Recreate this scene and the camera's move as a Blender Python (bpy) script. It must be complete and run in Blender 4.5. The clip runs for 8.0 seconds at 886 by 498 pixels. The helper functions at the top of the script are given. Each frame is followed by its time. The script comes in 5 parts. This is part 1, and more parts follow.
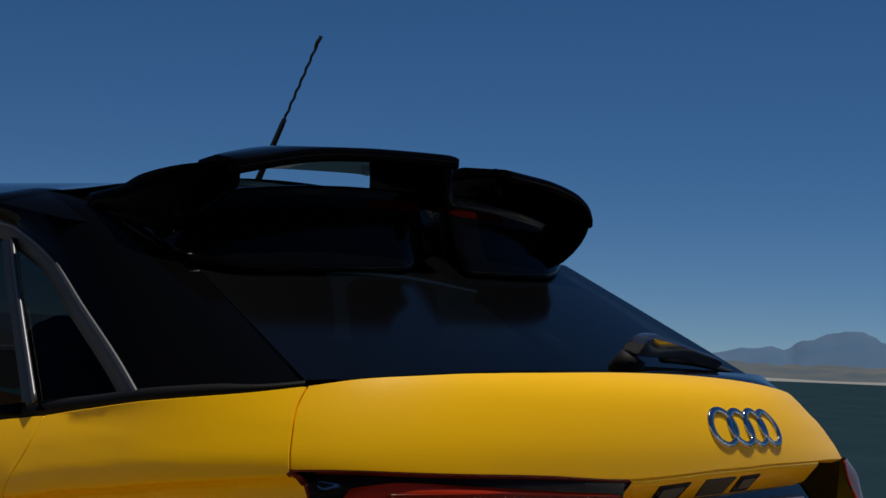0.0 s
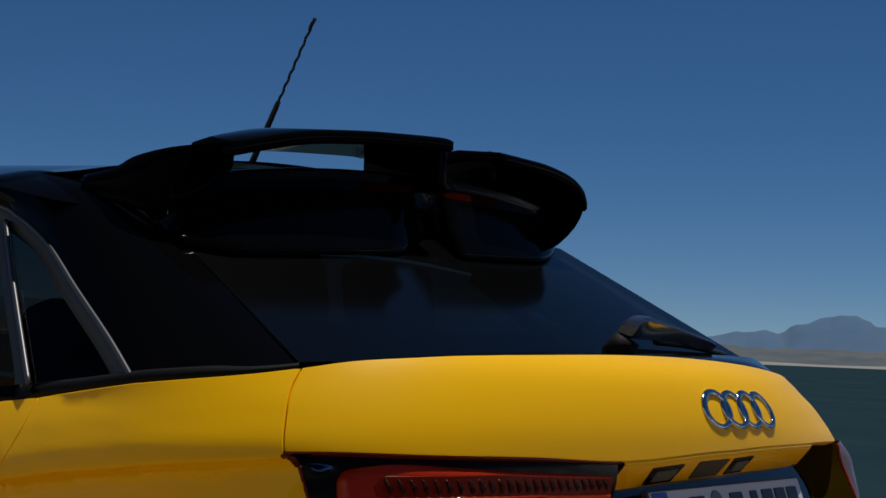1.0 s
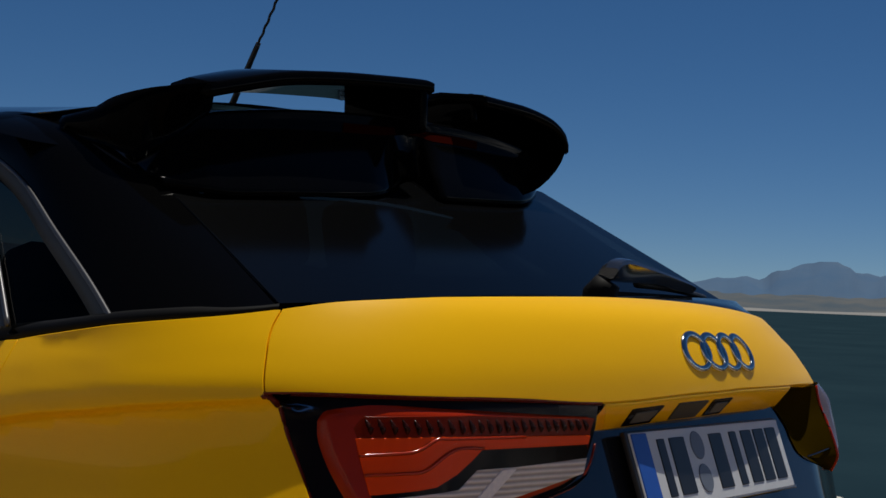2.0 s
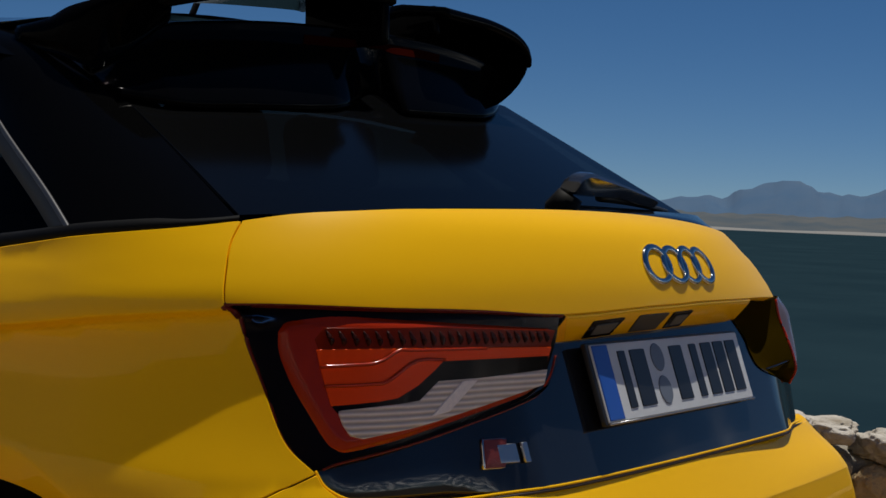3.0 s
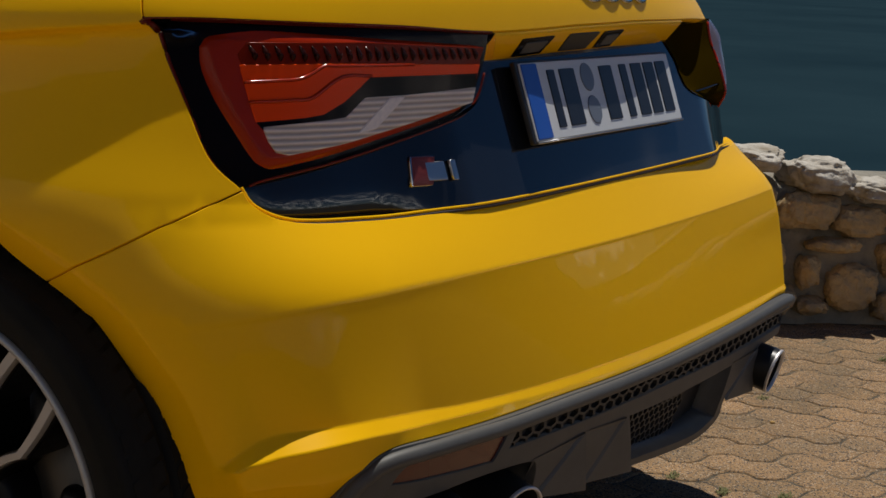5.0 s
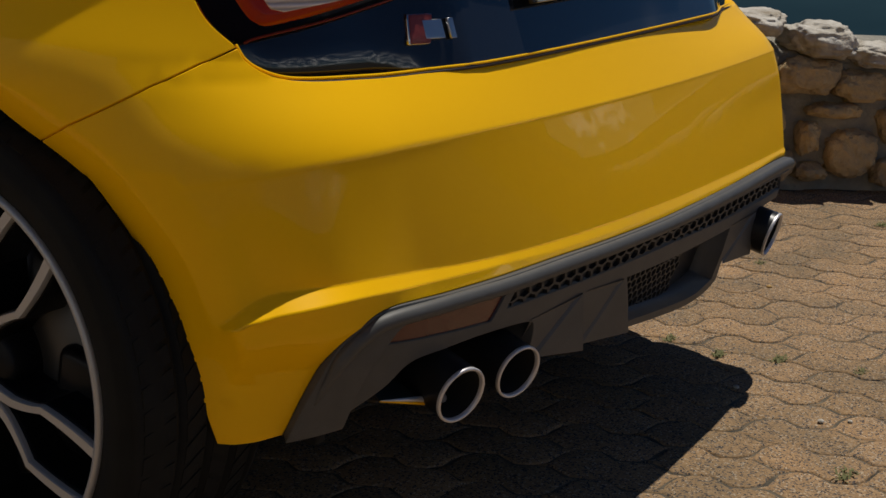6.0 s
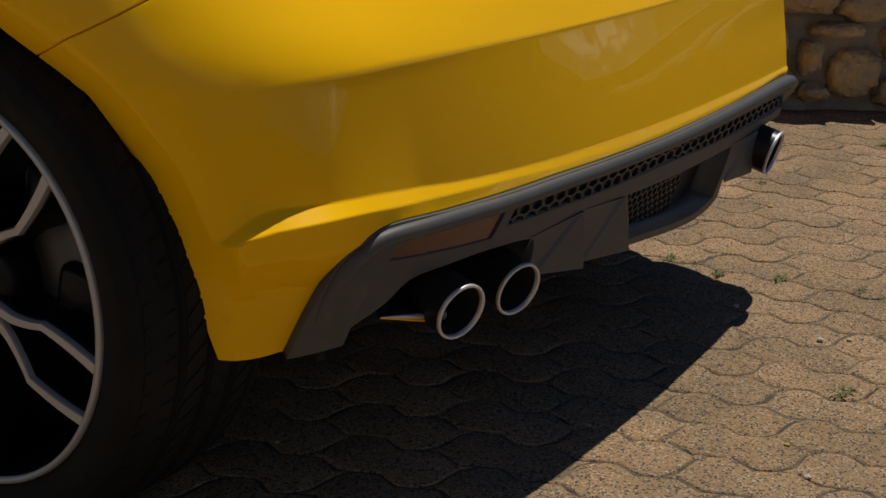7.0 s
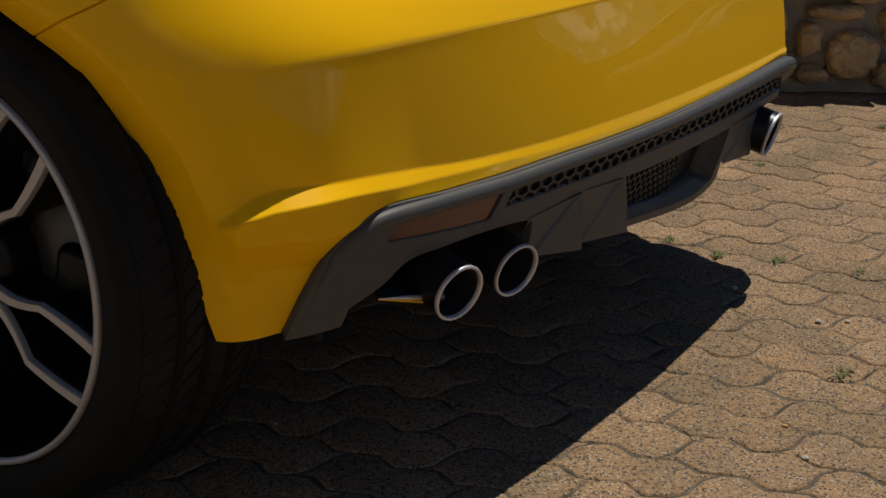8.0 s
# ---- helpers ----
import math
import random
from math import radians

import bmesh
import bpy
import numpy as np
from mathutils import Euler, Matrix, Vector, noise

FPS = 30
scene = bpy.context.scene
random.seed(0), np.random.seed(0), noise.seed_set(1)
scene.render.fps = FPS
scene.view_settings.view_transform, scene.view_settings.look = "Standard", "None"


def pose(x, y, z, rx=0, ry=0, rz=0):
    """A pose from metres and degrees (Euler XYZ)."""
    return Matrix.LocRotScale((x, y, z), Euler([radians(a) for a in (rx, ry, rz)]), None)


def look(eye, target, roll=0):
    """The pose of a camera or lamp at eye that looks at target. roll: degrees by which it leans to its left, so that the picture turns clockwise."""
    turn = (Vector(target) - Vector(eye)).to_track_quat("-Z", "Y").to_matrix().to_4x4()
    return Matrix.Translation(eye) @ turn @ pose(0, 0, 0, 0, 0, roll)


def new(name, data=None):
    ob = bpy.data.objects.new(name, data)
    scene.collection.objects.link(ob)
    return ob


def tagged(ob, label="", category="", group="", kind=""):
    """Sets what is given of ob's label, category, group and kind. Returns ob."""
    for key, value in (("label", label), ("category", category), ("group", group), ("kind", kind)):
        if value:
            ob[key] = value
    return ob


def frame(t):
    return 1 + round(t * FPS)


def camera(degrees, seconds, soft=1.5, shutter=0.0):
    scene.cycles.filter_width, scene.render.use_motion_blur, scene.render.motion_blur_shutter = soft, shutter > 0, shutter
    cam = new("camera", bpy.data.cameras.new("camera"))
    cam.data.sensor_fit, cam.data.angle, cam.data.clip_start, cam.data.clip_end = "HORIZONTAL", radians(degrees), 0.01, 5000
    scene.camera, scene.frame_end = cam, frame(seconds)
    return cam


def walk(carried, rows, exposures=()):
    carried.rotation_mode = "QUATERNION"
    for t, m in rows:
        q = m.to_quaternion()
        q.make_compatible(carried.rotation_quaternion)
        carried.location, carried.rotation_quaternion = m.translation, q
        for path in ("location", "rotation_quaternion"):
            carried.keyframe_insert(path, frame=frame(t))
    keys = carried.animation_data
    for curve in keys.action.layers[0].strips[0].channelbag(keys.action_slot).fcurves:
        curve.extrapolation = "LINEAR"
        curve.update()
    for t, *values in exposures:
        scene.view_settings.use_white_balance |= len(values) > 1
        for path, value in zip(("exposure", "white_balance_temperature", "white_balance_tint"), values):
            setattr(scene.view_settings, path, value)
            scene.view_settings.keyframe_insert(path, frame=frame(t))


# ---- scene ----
# ---------------------------------------------------------------- camera
cam = camera(34.169, 8.0)
ROLL = pose(0, 0, 0, 0, 0, 2.5467)
PATH = [
    (0, pose(-1.9351, -0.6866, 0.9788, 95.622, 0.0, -52.012) @ ROLL),
    (0.5, pose(-1.9345, -0.6867, 0.9781, 95.409, 0.0, -52.110) @ ROLL),
    (1, pose(-1.9336, -0.6866, 0.9769, 94.991, 0.0, -52.252) @ ROLL),
    (1.5, pose(-1.9317, -0.6863, 0.9748, 94.132, 0.0, -52.553) @ ROLL),
    (3, pose(-1.9218, -0.6858, 0.9637, 89.709, 0.0, -54.614) @ ROLL),
    (3.5, pose(-1.9176, -0.6864, 0.9591, 87.920, 0.0, -55.712) @ ROLL),
    (4, pose(-1.9125, -0.6868, 0.9526, 85.438, 0.0, -56.881) @ ROLL),
    (4.5, pose(-1.9079, -0.6858, 0.9450, 82.580, 0.0, -57.445) @ ROLL),
    (5, pose(-1.9037, -0.6842, 0.9365, 79.489, 0.0, -57.701) @ ROLL),
    (6.5, pose(-1.8960, -0.6814, 0.9166, 72.567, 0.0, -58.083) @ ROLL),
    (7, pose(-1.8948, -0.6811, 0.9128, 71.328, 0.0, -58.128) @ ROLL),
    (7.5, pose(-1.8942, -0.6812, 0.9108, 70.709, 0.0, -58.208) @ ROLL),
    (8, pose(-1.8940, -0.6814, 0.9105, 70.655, 0.0, -58.221) @ ROLL),
]
walk(cam, PATH)
scene.view_settings.exposure = 0.05

# ---------------------------------------------------------------- sky and sun
SUN_TO = Vector((0.33, 0.025, 1.0)).normalized()
world = bpy.data.worlds.new("sky")
scene.world = world
world.use_nodes = True
wn = world.node_tree
sky = wn.nodes.new("ShaderNodeTexSky")
sky.sky_type, sky.sun_disc = "NISHITA", False
sky.sun_elevation = math.asin(SUN_TO.z)
sky.sun_rotation = math.atan2(SUN_TO.x, SUN_TO.y)
sky.altitude, sky.air_density, sky.dust_density, sky.ozone_density = 2000.0, 0.75, 0.08, 5.0
wn.nodes["Background"].inputs["Strength"].default_value = 0.047
hue = wn.nodes.new("ShaderNodeHueSaturation")
hue.inputs["Saturation"].default_value = 1.20
wn.links.new(sky.outputs["Color"], hue.inputs["Color"])
# fair-weather clouds stand low over the land behind the camera
way, parts_of = wn.nodes.new("ShaderNodeTexCoord"), wn.nodes.new("ShaderNodeSeparateXYZ")
puff = wn.nodes.new("ShaderNodeTexNoise")
puff.inputs["Scale"].default_value, puff.inputs["Detail"].default_value, puff.inputs["Roughness"].default_value = 24.0, 9.0, 0.62
flat = wn.nodes.new("ShaderNodeMapping")
flat.inputs["Scale"].default_value = (1.0, 1.0, 1.7)
edge_of = wn.nodes.new("ShaderNodeValToRGB")
edge_of.color_ramp.elements[0].position, edge_of.color_ramp.elements[1].position = 0.515, 0.575
low_sky = wn.nodes.new("ShaderNodeValToRGB")
for at, value in ((0.0, 0.0), (0.015, 1.0), (0.11, 1.0), (0.19, 0.0)):
    e = low_sky.color_ramp.elements.new(at) if 0 < at < 0.19 else low_sky.color_ramp.elements[0 if at == 0 else -1]
    e.position, e.color = at, (value, value, value, 1)
side_of = wn.nodes.new("ShaderNodeVectorMath")
side_of.operation = "DOT_PRODUCT"
side_of.inputs[1].default_value = (0.55, -0.83, 0.0)
inland = wn.nodes.new("ShaderNodeMapRange")
inland.inputs["From Min"].default_value, inland.inputs["From Max"].default_value = 0.78, 0.93
cover, cover2, clouded = wn.nodes.new("ShaderNodeMath"), wn.nodes.new("ShaderNodeMath"), wn.nodes.new("ShaderNodeMix")
cover.operation = cover2.operation = "MULTIPLY"
clouded.data_type = "RGBA"
clouded.inputs[7].default_value = (42.0, 41.0, 40.0, 1)
for a, b in ((way.outputs["Generated"], flat.inputs["Vector"]), (flat.outputs["Vector"], puff.inputs["Vector"]), (puff.outputs["Fac"], edge_of.inputs["Fac"]),
             (way.outputs["Generated"], parts_of.inputs["Vector"]), (parts_of.outputs["Z"], low_sky.inputs["Fac"]), (way.outputs["Generated"], side_of.inputs[0]),
             (side_of.outputs["Value"], inland.inputs["Value"]), (edge_of.outputs["Color"], cover.inputs[0]), (low_sky.outputs["Color"], cover.inputs[1]),
             (cover.outputs[0], cover2.inputs[0]), (inland.outputs["Result"], cover2.inputs[1]), (cover2.outputs[0], clouded.inputs[0]),
             (hue.outputs["Color"], clouded.inputs[6]), (clouded.outputs[2], wn.nodes["Background"].inputs["Color"])):
    wn.links.new(a, b)
sun = new("sun", bpy.data.lights.new("sun", "SUN"))
sun.data.energy, sun.data.angle, sun.data.color = 3.25, radians(0.53), (1.0, 0.95, 0.86)
sun.matrix_world = look(SUN_TO * 30, (0, 0, 0))


# ---------------------------------------------------------------- materials
def shader(name, base, rough=0.5, metal=0.0, coat=0.0, spec=0.5):
    m = bpy.data.materials.new(name)
    m.use_nodes = True
    p = m.node_tree.nodes["Principled BSDF"]
    p.inputs["Base Color"].default_value = (*base, 1)
    p.inputs["Roughness"].default_value = rough
    p.inputs["Metallic"].default_value = metal
    p.inputs["Coat Weight"].default_value = coat
    p.inputs["Coat Roughness"].default_value = 0.03
    p.inputs["Specular IOR Level"].default_value = spec
    return m


def node(m, kind, **values):
    n = m.node_tree.nodes.new(kind)
    for k, v in values.items():
        n.inputs[k].default_value = v
    return n


def link(m, a, b):
    m.node_tree.links.new(a, b)


def mottled(m, dark, light, scale, detail=6.0, bump=0.0, bump_scale=None, dist=0.002, rough=None):
    """Two-tone noise on the base colour, with relief from a finer noise."""
    p = m.node_tree.nodes["Principled BSDF"]
    co = node(m, "ShaderNodeTexCoord")
    a = node(m, "ShaderNodeTexNoise", Scale=scale, Detail=detail, Roughness=0.6)
    ramp = node(m, "ShaderNodeValToRGB")
    ramp.color_ramp.elements[0].position, ramp.color_ramp.elements[1].position = 0.32, 0.7
    ramp.color_ramp.elements[0].color, ramp.color_ramp.elements[1].color = (*dark, 1), (*light, 1)
    link(m, co.outputs["Object"], a.inputs["Vector"])
    link(m, a.outputs["Fac"], ramp.inputs["Fac"])
    link(m, ramp.outputs["Color"], p.inputs["Base Color"])
    if bump:
        b = node(m, "ShaderNodeTexNoise", Scale=bump_scale or scale * 6, Detail=5.0)
        bp = node(m, "ShaderNodeBump", Strength=bump, Distance=dist)
        link(m, co.outputs["Object"], b.inputs["Vector"])
        link(m, b.outputs["Fac"], bp.inputs["Height"])
        link(m, bp.outputs["Normal"], p.inputs["Normal"])
    if rough:
        mr = node(m, "ShaderNodeMapRange", **{"To Min": rough[0], "To Max": rough[1]})
        link(m, a.outputs["Fac"], mr.inputs["Value"])
        link(m, mr.outputs["Result"], p.inputs["Roughness"])
    return ramp


def clear(name, tint, rough=0.0, ior=1.5):
    """A thin tinted pane: what lies behind shows through, with a Fresnel gloss."""
    m = bpy.data.materials.new(name)
    m.use_nodes = True
    t = m.node_tree
    t.nodes.clear()
    out, mix = t.nodes.new("ShaderNodeOutputMaterial"), t.nodes.new("ShaderNodeMixShader")
    tr, gl, fr = t.nodes.new("ShaderNodeBsdfTransparent"), t.nodes.new("ShaderNodeBsdfGlossy"), t.nodes.new("ShaderNodeFresnel")
    tr.inputs["Color"].default_value = (*tint, 1)
    gl.inputs["Roughness"].default_value = rough
    fr.inputs["IOR"].default_value = ior
    t.links.new(fr.outputs["Fac"], mix.inputs["Fac"])
    t.links.new(tr.outputs["BSDF"], mix.inputs[1])
    t.links.new(gl.outputs["BSDF"], mix.inputs[2])
    t.links.new(mix.outputs["Shader"], out.inputs["Surface"])
    return m


YELLOW = shader("yellow_paint", (0.98, 0.528, 0.001), 0.42, 0.0, 0.30, 0.04)
YELLOW.node_tree.nodes["Principled BSDF"].inputs["Coat Roughness"].default_value = 0.008
GLOSS_BLACK = shader("gloss_black_paint", (0.002, 0.002, 0.0021), 0.06, 0.0, 0.0, 0.03)
PANEL_BLACK = shader("dark_grey_lacquer", (0.012, 0.013, 0.016), 0.07, 0.0, 0.0, 0.6)
# near-black that puts the shade of gaps, wells and bores into colour
SHADE_BLACK = shader("recess_shade_black", (0.004, 0.0035, 0.003), 0.9)
SHUT = shader("shut_line_shade", (0.020, 0.007, 0.002), 0.6)
GREY = shader("matt_grey_plastic", (0.05, 0.05, 0.05), 0.55)
mottled(GREY, (0.058, 0.057, 0.054), (0.074, 0.072, 0.068), 30, bump=0.06, bump_scale=900, dist=0.0004)
WIPER = shader("glossy_wiper_black", (0.26, 0.26, 0.26), 0.10, 0.9, 0.0, 0.5)
STRIP = shader("black_rubber_strip", (0.003, 0.003, 0.003), 0.6, spec=0.1)
DARK_PLASTIC = shader("black_plastic", (0.012, 0.012, 0.013), 0.5)
RUBBER = shader("tyre_rubber", (0.012, 0.012, 0.012), 0.75, spec=0.2)
mottled(RUBBER, (0.007, 0.007, 0.0062), (0.012, 0.012, 0.0105), 14, bump=0.1, bump_scale=300, dist=0.0006)
# steel darkened to carry the diffuser's shade on the pipes
PIPE = shader("shaded_pipe_steel", (0.03, 0.03, 0.032), 0.35, 0.6)
CHROME = shader("chrome", (0.56, 0.55, 0.53), 0.10, 1.0)
DISC = shader("dull_brake_steel", (0.10, 0.10, 0.10), 0.45, 0.8)
STEEL = shader("brushed_steel", (0.42, 0.42, 0.43), 0.3, 1.0)
RIM_FACE = shader("machined_alloy", (0.46, 0.46, 0.46), 0.35, 0.35)
RIM_DARK = shader("dark_alloy", (0.006, 0.006, 0.007), 0.4, 0.2, 0.1, 0.2)
MESH_GREY = shader("grey_mesh_plastic", (0.034, 0.033, 0.032), 0.5)
MESH_BACK = shader("dark_mesh_back", (0.012, 0.012, 0.012), 0.6)
TRIM = shader("anodised_trim", (0.10, 0.10, 0.105), 0.4, 0.7)
GLASS = clear("tinted_glass", (0.030, 0.032, 0.032), 0.12, 1.26)
# faint bluish film paints in the sky's sheen on the pane
t = GLASS.node_tree
sky_sheen, film = t.nodes.new("ShaderNodeBsdfDiffuse"), t.nodes.new("ShaderNodeMixShader")
sky_sheen.inputs["Color"].default_value = (0.20, 0.26, 0.36, 1)
film.inputs["Fac"].default_value = 0.003
end = t.nodes["Material Output"].inputs["Surface"]
t.links.new(end.links[0].from_socket, film.inputs[1])
t.links.new(sky_sheen.outputs["BSDF"], film.inputs[2])
t.links.new(film.outputs["Shader"], end)
SIDE_GLASS = clear("tinted_side_glass", (0.18, 0.195, 0.195), 0.0, 1.06)
LENS = clear("smoked_lens", (1.0, 0.93, 0.90), 0.0, 1.07)
RED_DARK = shader("deep_red_plastic", (0.14, 0.012, 0.003), 0.12, 0.0, 0.0, 0.25)
RED = shader("red_light_guide", (0.92, 0.080, 0.004), 0.2, 0.0, 0.0, 0.1)
RED_RIDGE = shader("red_ridge", (0.42, 0.030, 0.002), 0.15, 0.0, 0.0, 0.5)
RED_BAND = shader("red_lens_band", (0.36, 0.024, 0.002), 0.10, 0.0, 0.0, 0.3)
SMOKE = shader("smoked_black_plastic", (0.006, 0.004, 0.004), 0.10, 0.0, 0.0, 0.08)
RIBBED_RED = shader("dark_red_ribs", (0.17, 0.013, 0.002), 0.2, 0.0, 0.0, 0.06)
RIB = shader("dark_rib", (0.030, 0.005, 0.003), 0.2, 0.0, 0.0, 0.2)
# dark amber stands for the yellow bodywork mirrored in the black plastic
RECESS = shader("amber_reflection_plastic", (0.030, 0.018, 0.001), 0.95, 0.0, 0.0, 0.0)
PALE_LENS = shader("pale_outer_lens", (0.15, 0.13, 0.16), 0.10, 0.0, 0.0, 0.5)
BRAKE_RED = shader("unlit_brake_light", (0.0225, 0.00225, 0.001), 0.5, 0.0, 0.0, 0.0)
WHITE_LENS = shader("clear_ribbed_lens", (0.72, 0.72, 0.71), 0.12, 0.1, 0.0, 0.25)
wave = node(WHITE_LENS, "ShaderNodeTexWave", Scale=46.0, Distortion=0.3)
wave.bands_direction = "Z"
wave2 = node(WHITE_LENS, "ShaderNodeTexWave", Scale=9.0, Distortion=6.0, Detail=3.0)
co = node(WHITE_LENS, "ShaderNodeTexCoord")
bp = node(WHITE_LENS, "ShaderNodeBump", Strength=0.5, Distance=0.0015)
bp2 = node(WHITE_LENS, "ShaderNodeBump", Strength=0.5, Distance=0.003)
ramp = node(WHITE_LENS, "ShaderNodeValToRGB")
ramp.color_ramp.elements[0].color, ramp.color_ramp.elements[1].color = (0.45, 0.44, 0.42, 1), (0.86, 0.86, 0.85, 1)
for w in (wave, wave2):
    link(WHITE_LENS, co.outputs["Object"], w.inputs["Vector"])
link(WHITE_LENS, wave.outputs["Fac"], bp.inputs["Height"])
link(WHITE_LENS, wave2.outputs["Fac"], bp2.inputs["Height"])
link(WHITE_LENS, bp.outputs["Normal"], bp2.inputs["Normal"])
link(WHITE_LENS, wave.outputs["Fac"], ramp.inputs["Fac"])
link(WHITE_LENS, ramp.outputs["Color"], WHITE_LENS.node_tree.nodes["Principled BSDF"].inputs["Base Color"])
link(WHITE_LENS, bp2.outputs["Normal"], WHITE_LENS.node_tree.nodes["Principled BSDF"].inputs["Normal"])
# near-white strip paints the diagonal glint on the reversing lamp
LENS_GLINT = shader("painted_glint", (0.9, 0.92, 0.95), 0.25, 0.0)
mottled(LENS_GLINT, (0.80, 0.83, 0.88), (0.97, 0.98, 0.99), 160, bump=0.5, bump_scale=240, dist=0.001)
PLATE_WHITE = shader("plate_white", (0.62, 0.63, 0.64), 0.3)
PLATE_BLUE = shader("plate_blue", (0.02, 0.09, 0.42), 0.3)
PLATE_BLACK = shader("plate_black", (0.01, 0.01, 0.012), 0.4)
PLATE_GREY = shader("seal_grey", (0.14, 0.16, 0.2), 0.4)
REFLECTOR = shader("red_reflector", (0.09, 0.012, 0.006), 0.25, 0.0, 0.4)
BADGE_RED = shader("badge_red", (0.17, 0.022, 0.018), 0.4)
SATIN = shader("satin_steel", (0.62, 0.60, 0.60), 0.42, 0.5)
INTERIOR = shader("interior_cloth", (0.02, 0.02, 0.021), 0.9)

PAVER = shader("clay_paver", (0.3, 0.2, 0.13), 0.9)
STONE = shader("wall_stone", (0.3, 0.22, 0.14), 0.9)
CAP = shader("pale_stone", (0.55, 0.52, 0.47), 0.9)
MORTAR = shader("mortar", (0.1, 0.09, 0.075), 0.95)
SAND_BED = shader("joint_sand", (0.12, 0.09, 0.06), 0.95)
mottled(STONE, (0.30, 0.25, 0.17), (0.66, 0.45, 0.21), 9, bump=1.0, bump_scale=40, dist=0.025)
mottled(CAP, (0.30, 0.25, 0.18), (0.66, 0.62, 0.55), 11, bump=0.8, bump_scale=60, dist=0.010)
mottled(MORTAR, (0.20, 0.19, 0.16), (0.38, 0.34, 0.27), 9, bump=0.9, bump_scale=40, dist=0.012)
mottled(SAND_BED, (0.022, 0.020, 0.014), (0.17, 0.135, 0.09), 17, bump=0.6, bump_scale=200, dist=0.004)
# pavers: each block its own tone, made of coarse mixed grit
p = PAVER.node_tree.nodes["Principled BSDF"]
p.inputs["Specular IOR Level"].default_value = 0.2
co = node(PAVER, "ShaderNodeNewGeometry")
a = node(PAVER, "ShaderNodeTexNoise", Scale=7.0, Detail=6.0)
b = node(PAVER, "ShaderNodeTexVoronoi", Scale=340.0)
b2 = node(PAVER, "ShaderNodeTexNoise", Scale=70.0, Detail=6.0, Roughness=0.75)
oi = node(PAVER, "ShaderNodeObjectInfo")
add, frac = node(PAVER, "ShaderNodeMath"), node(PAVER, "ShaderNodeMath")
add.operation, frac.operation = "ADD", "FRACT"
link(PAVER, oi.outputs["Random"], add.inputs[0])
link(PAVER, co.outputs["Random Per Island"], add.inputs[1])
link(PAVER, add.outputs[0], frac.inputs[0])
tone = node(PAVER, "ShaderNodeValToRGB")
tone.color_ramp.elements[0].color, tone.color_ramp.elements[1].color = (0.80, 0.80, 0.78, 1), (1.0, 0.98, 0.96, 1)
stain = node(PAVER, "ShaderNodeValToRGB")
stain.color_ramp.elements[0].position, stain.color_ramp.elements[1].position = 0.35, 0.7
stain.color_ramp.elements[0].color, stain.color_ramp.elements[1].color = (0.78, 0.80, 0.82, 1), (1.10, 1.04, 0.98, 1)
grit = node(PAVER, "ShaderNodeValToRGB")
grit.color_ramp.interpolation = "CONSTANT"
for pos, col in ((0.0, (0.075, 0.068, 0.068)), (0.12, (0.16, 0.135, 0.115)), (0.20, (0.33, 0.215, 0.115)), (0.46, (0.40, 0.265, 0.145)), (0.74, (0.34, 0.228, 0.13)), (0.92, (0.50, 0.40, 0.29))):
    e = grit.color_ramp.elements.new(pos) if pos else grit.color_ramp.elements[0]
    e.color = (*col, 1)
grit.color_ramp.elements.remove(grit.color_ramp.elements[-1])
sep = node(PAVER, "ShaderNodeSeparateColor")
mul, mul2 = node(PAVER, "ShaderNodeMix"), node(PAVER, "ShaderNodeMix")
for q in (mul, mul2):
    q.data_type, q.blend_type = "RGBA", "MULTIPLY"
    q.inputs[0].default_value = 1.0
for t in (a, b, b2):
    link(PAVER, co.outputs["Position"], t.inputs["Vector"])
link(PAVER, frac.outputs[0], tone.inputs["Fac"])
link(PAVER, a.outputs["Fac"], stain.inputs["Fac"])
link(PAVER, b.outputs["Color"], sep.inputs["Color"])
link(PAVER, sep.outputs["Red"], grit.inputs["Fac"])
link(PAVER, grit.outputs["Color"], mul.inputs[6])
link(PAVER, stain.outputs["Color"], mul.inputs[7])
link(PAVER, mul.outputs[2], mul2.inputs[6])
link(PAVER, tone.outputs["Color"], mul2.inputs[7])
link(PAVER, mul2.outputs[2], p.inputs["Base Color"])
bp = node(PAVER, "ShaderNodeBump", Strength=0.8, Distance=0.003)
bp2 = node(PAVER, "ShaderNodeBump", Strength=0.6, Distance=0.0015)
link(PAVER, b2.outputs["Fac"], bp.inputs["Height"])
link(PAVER, b.outputs["Distance"], bp2.inputs["Height"])
link(PAVER, bp.outputs["Normal"], bp2.inputs["Normal"])
link(PAVER, bp2.outputs["Normal"], p.inputs["Normal"])
SEA = shader("sea_water", (0.013, 0.028, 0.044), 0.9, spec=0.0)
mottled(SEA, (0.0125, 0.029, 0.040), (0.0185, 0.040, 0.052), 0.02, detail=8.0)
BEACH = shader("beach_sand", (0.23, 0.225, 0.21), 0.9)
# bluish base colours carry the haze over the far land and mountains
LAND = shader("hazed_land", (0.045, 0.065, 0.08), 1.0)
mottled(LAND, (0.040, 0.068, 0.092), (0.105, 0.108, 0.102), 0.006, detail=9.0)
RIDGE = shader("hazed_mountain", (0.07, 0.115, 0.17), 1.0)
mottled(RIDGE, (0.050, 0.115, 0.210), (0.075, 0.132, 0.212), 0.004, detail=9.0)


# ---------------------------------------------------------------- mesh helpers
from mathutils.geometry import delaunay_2d_cdt


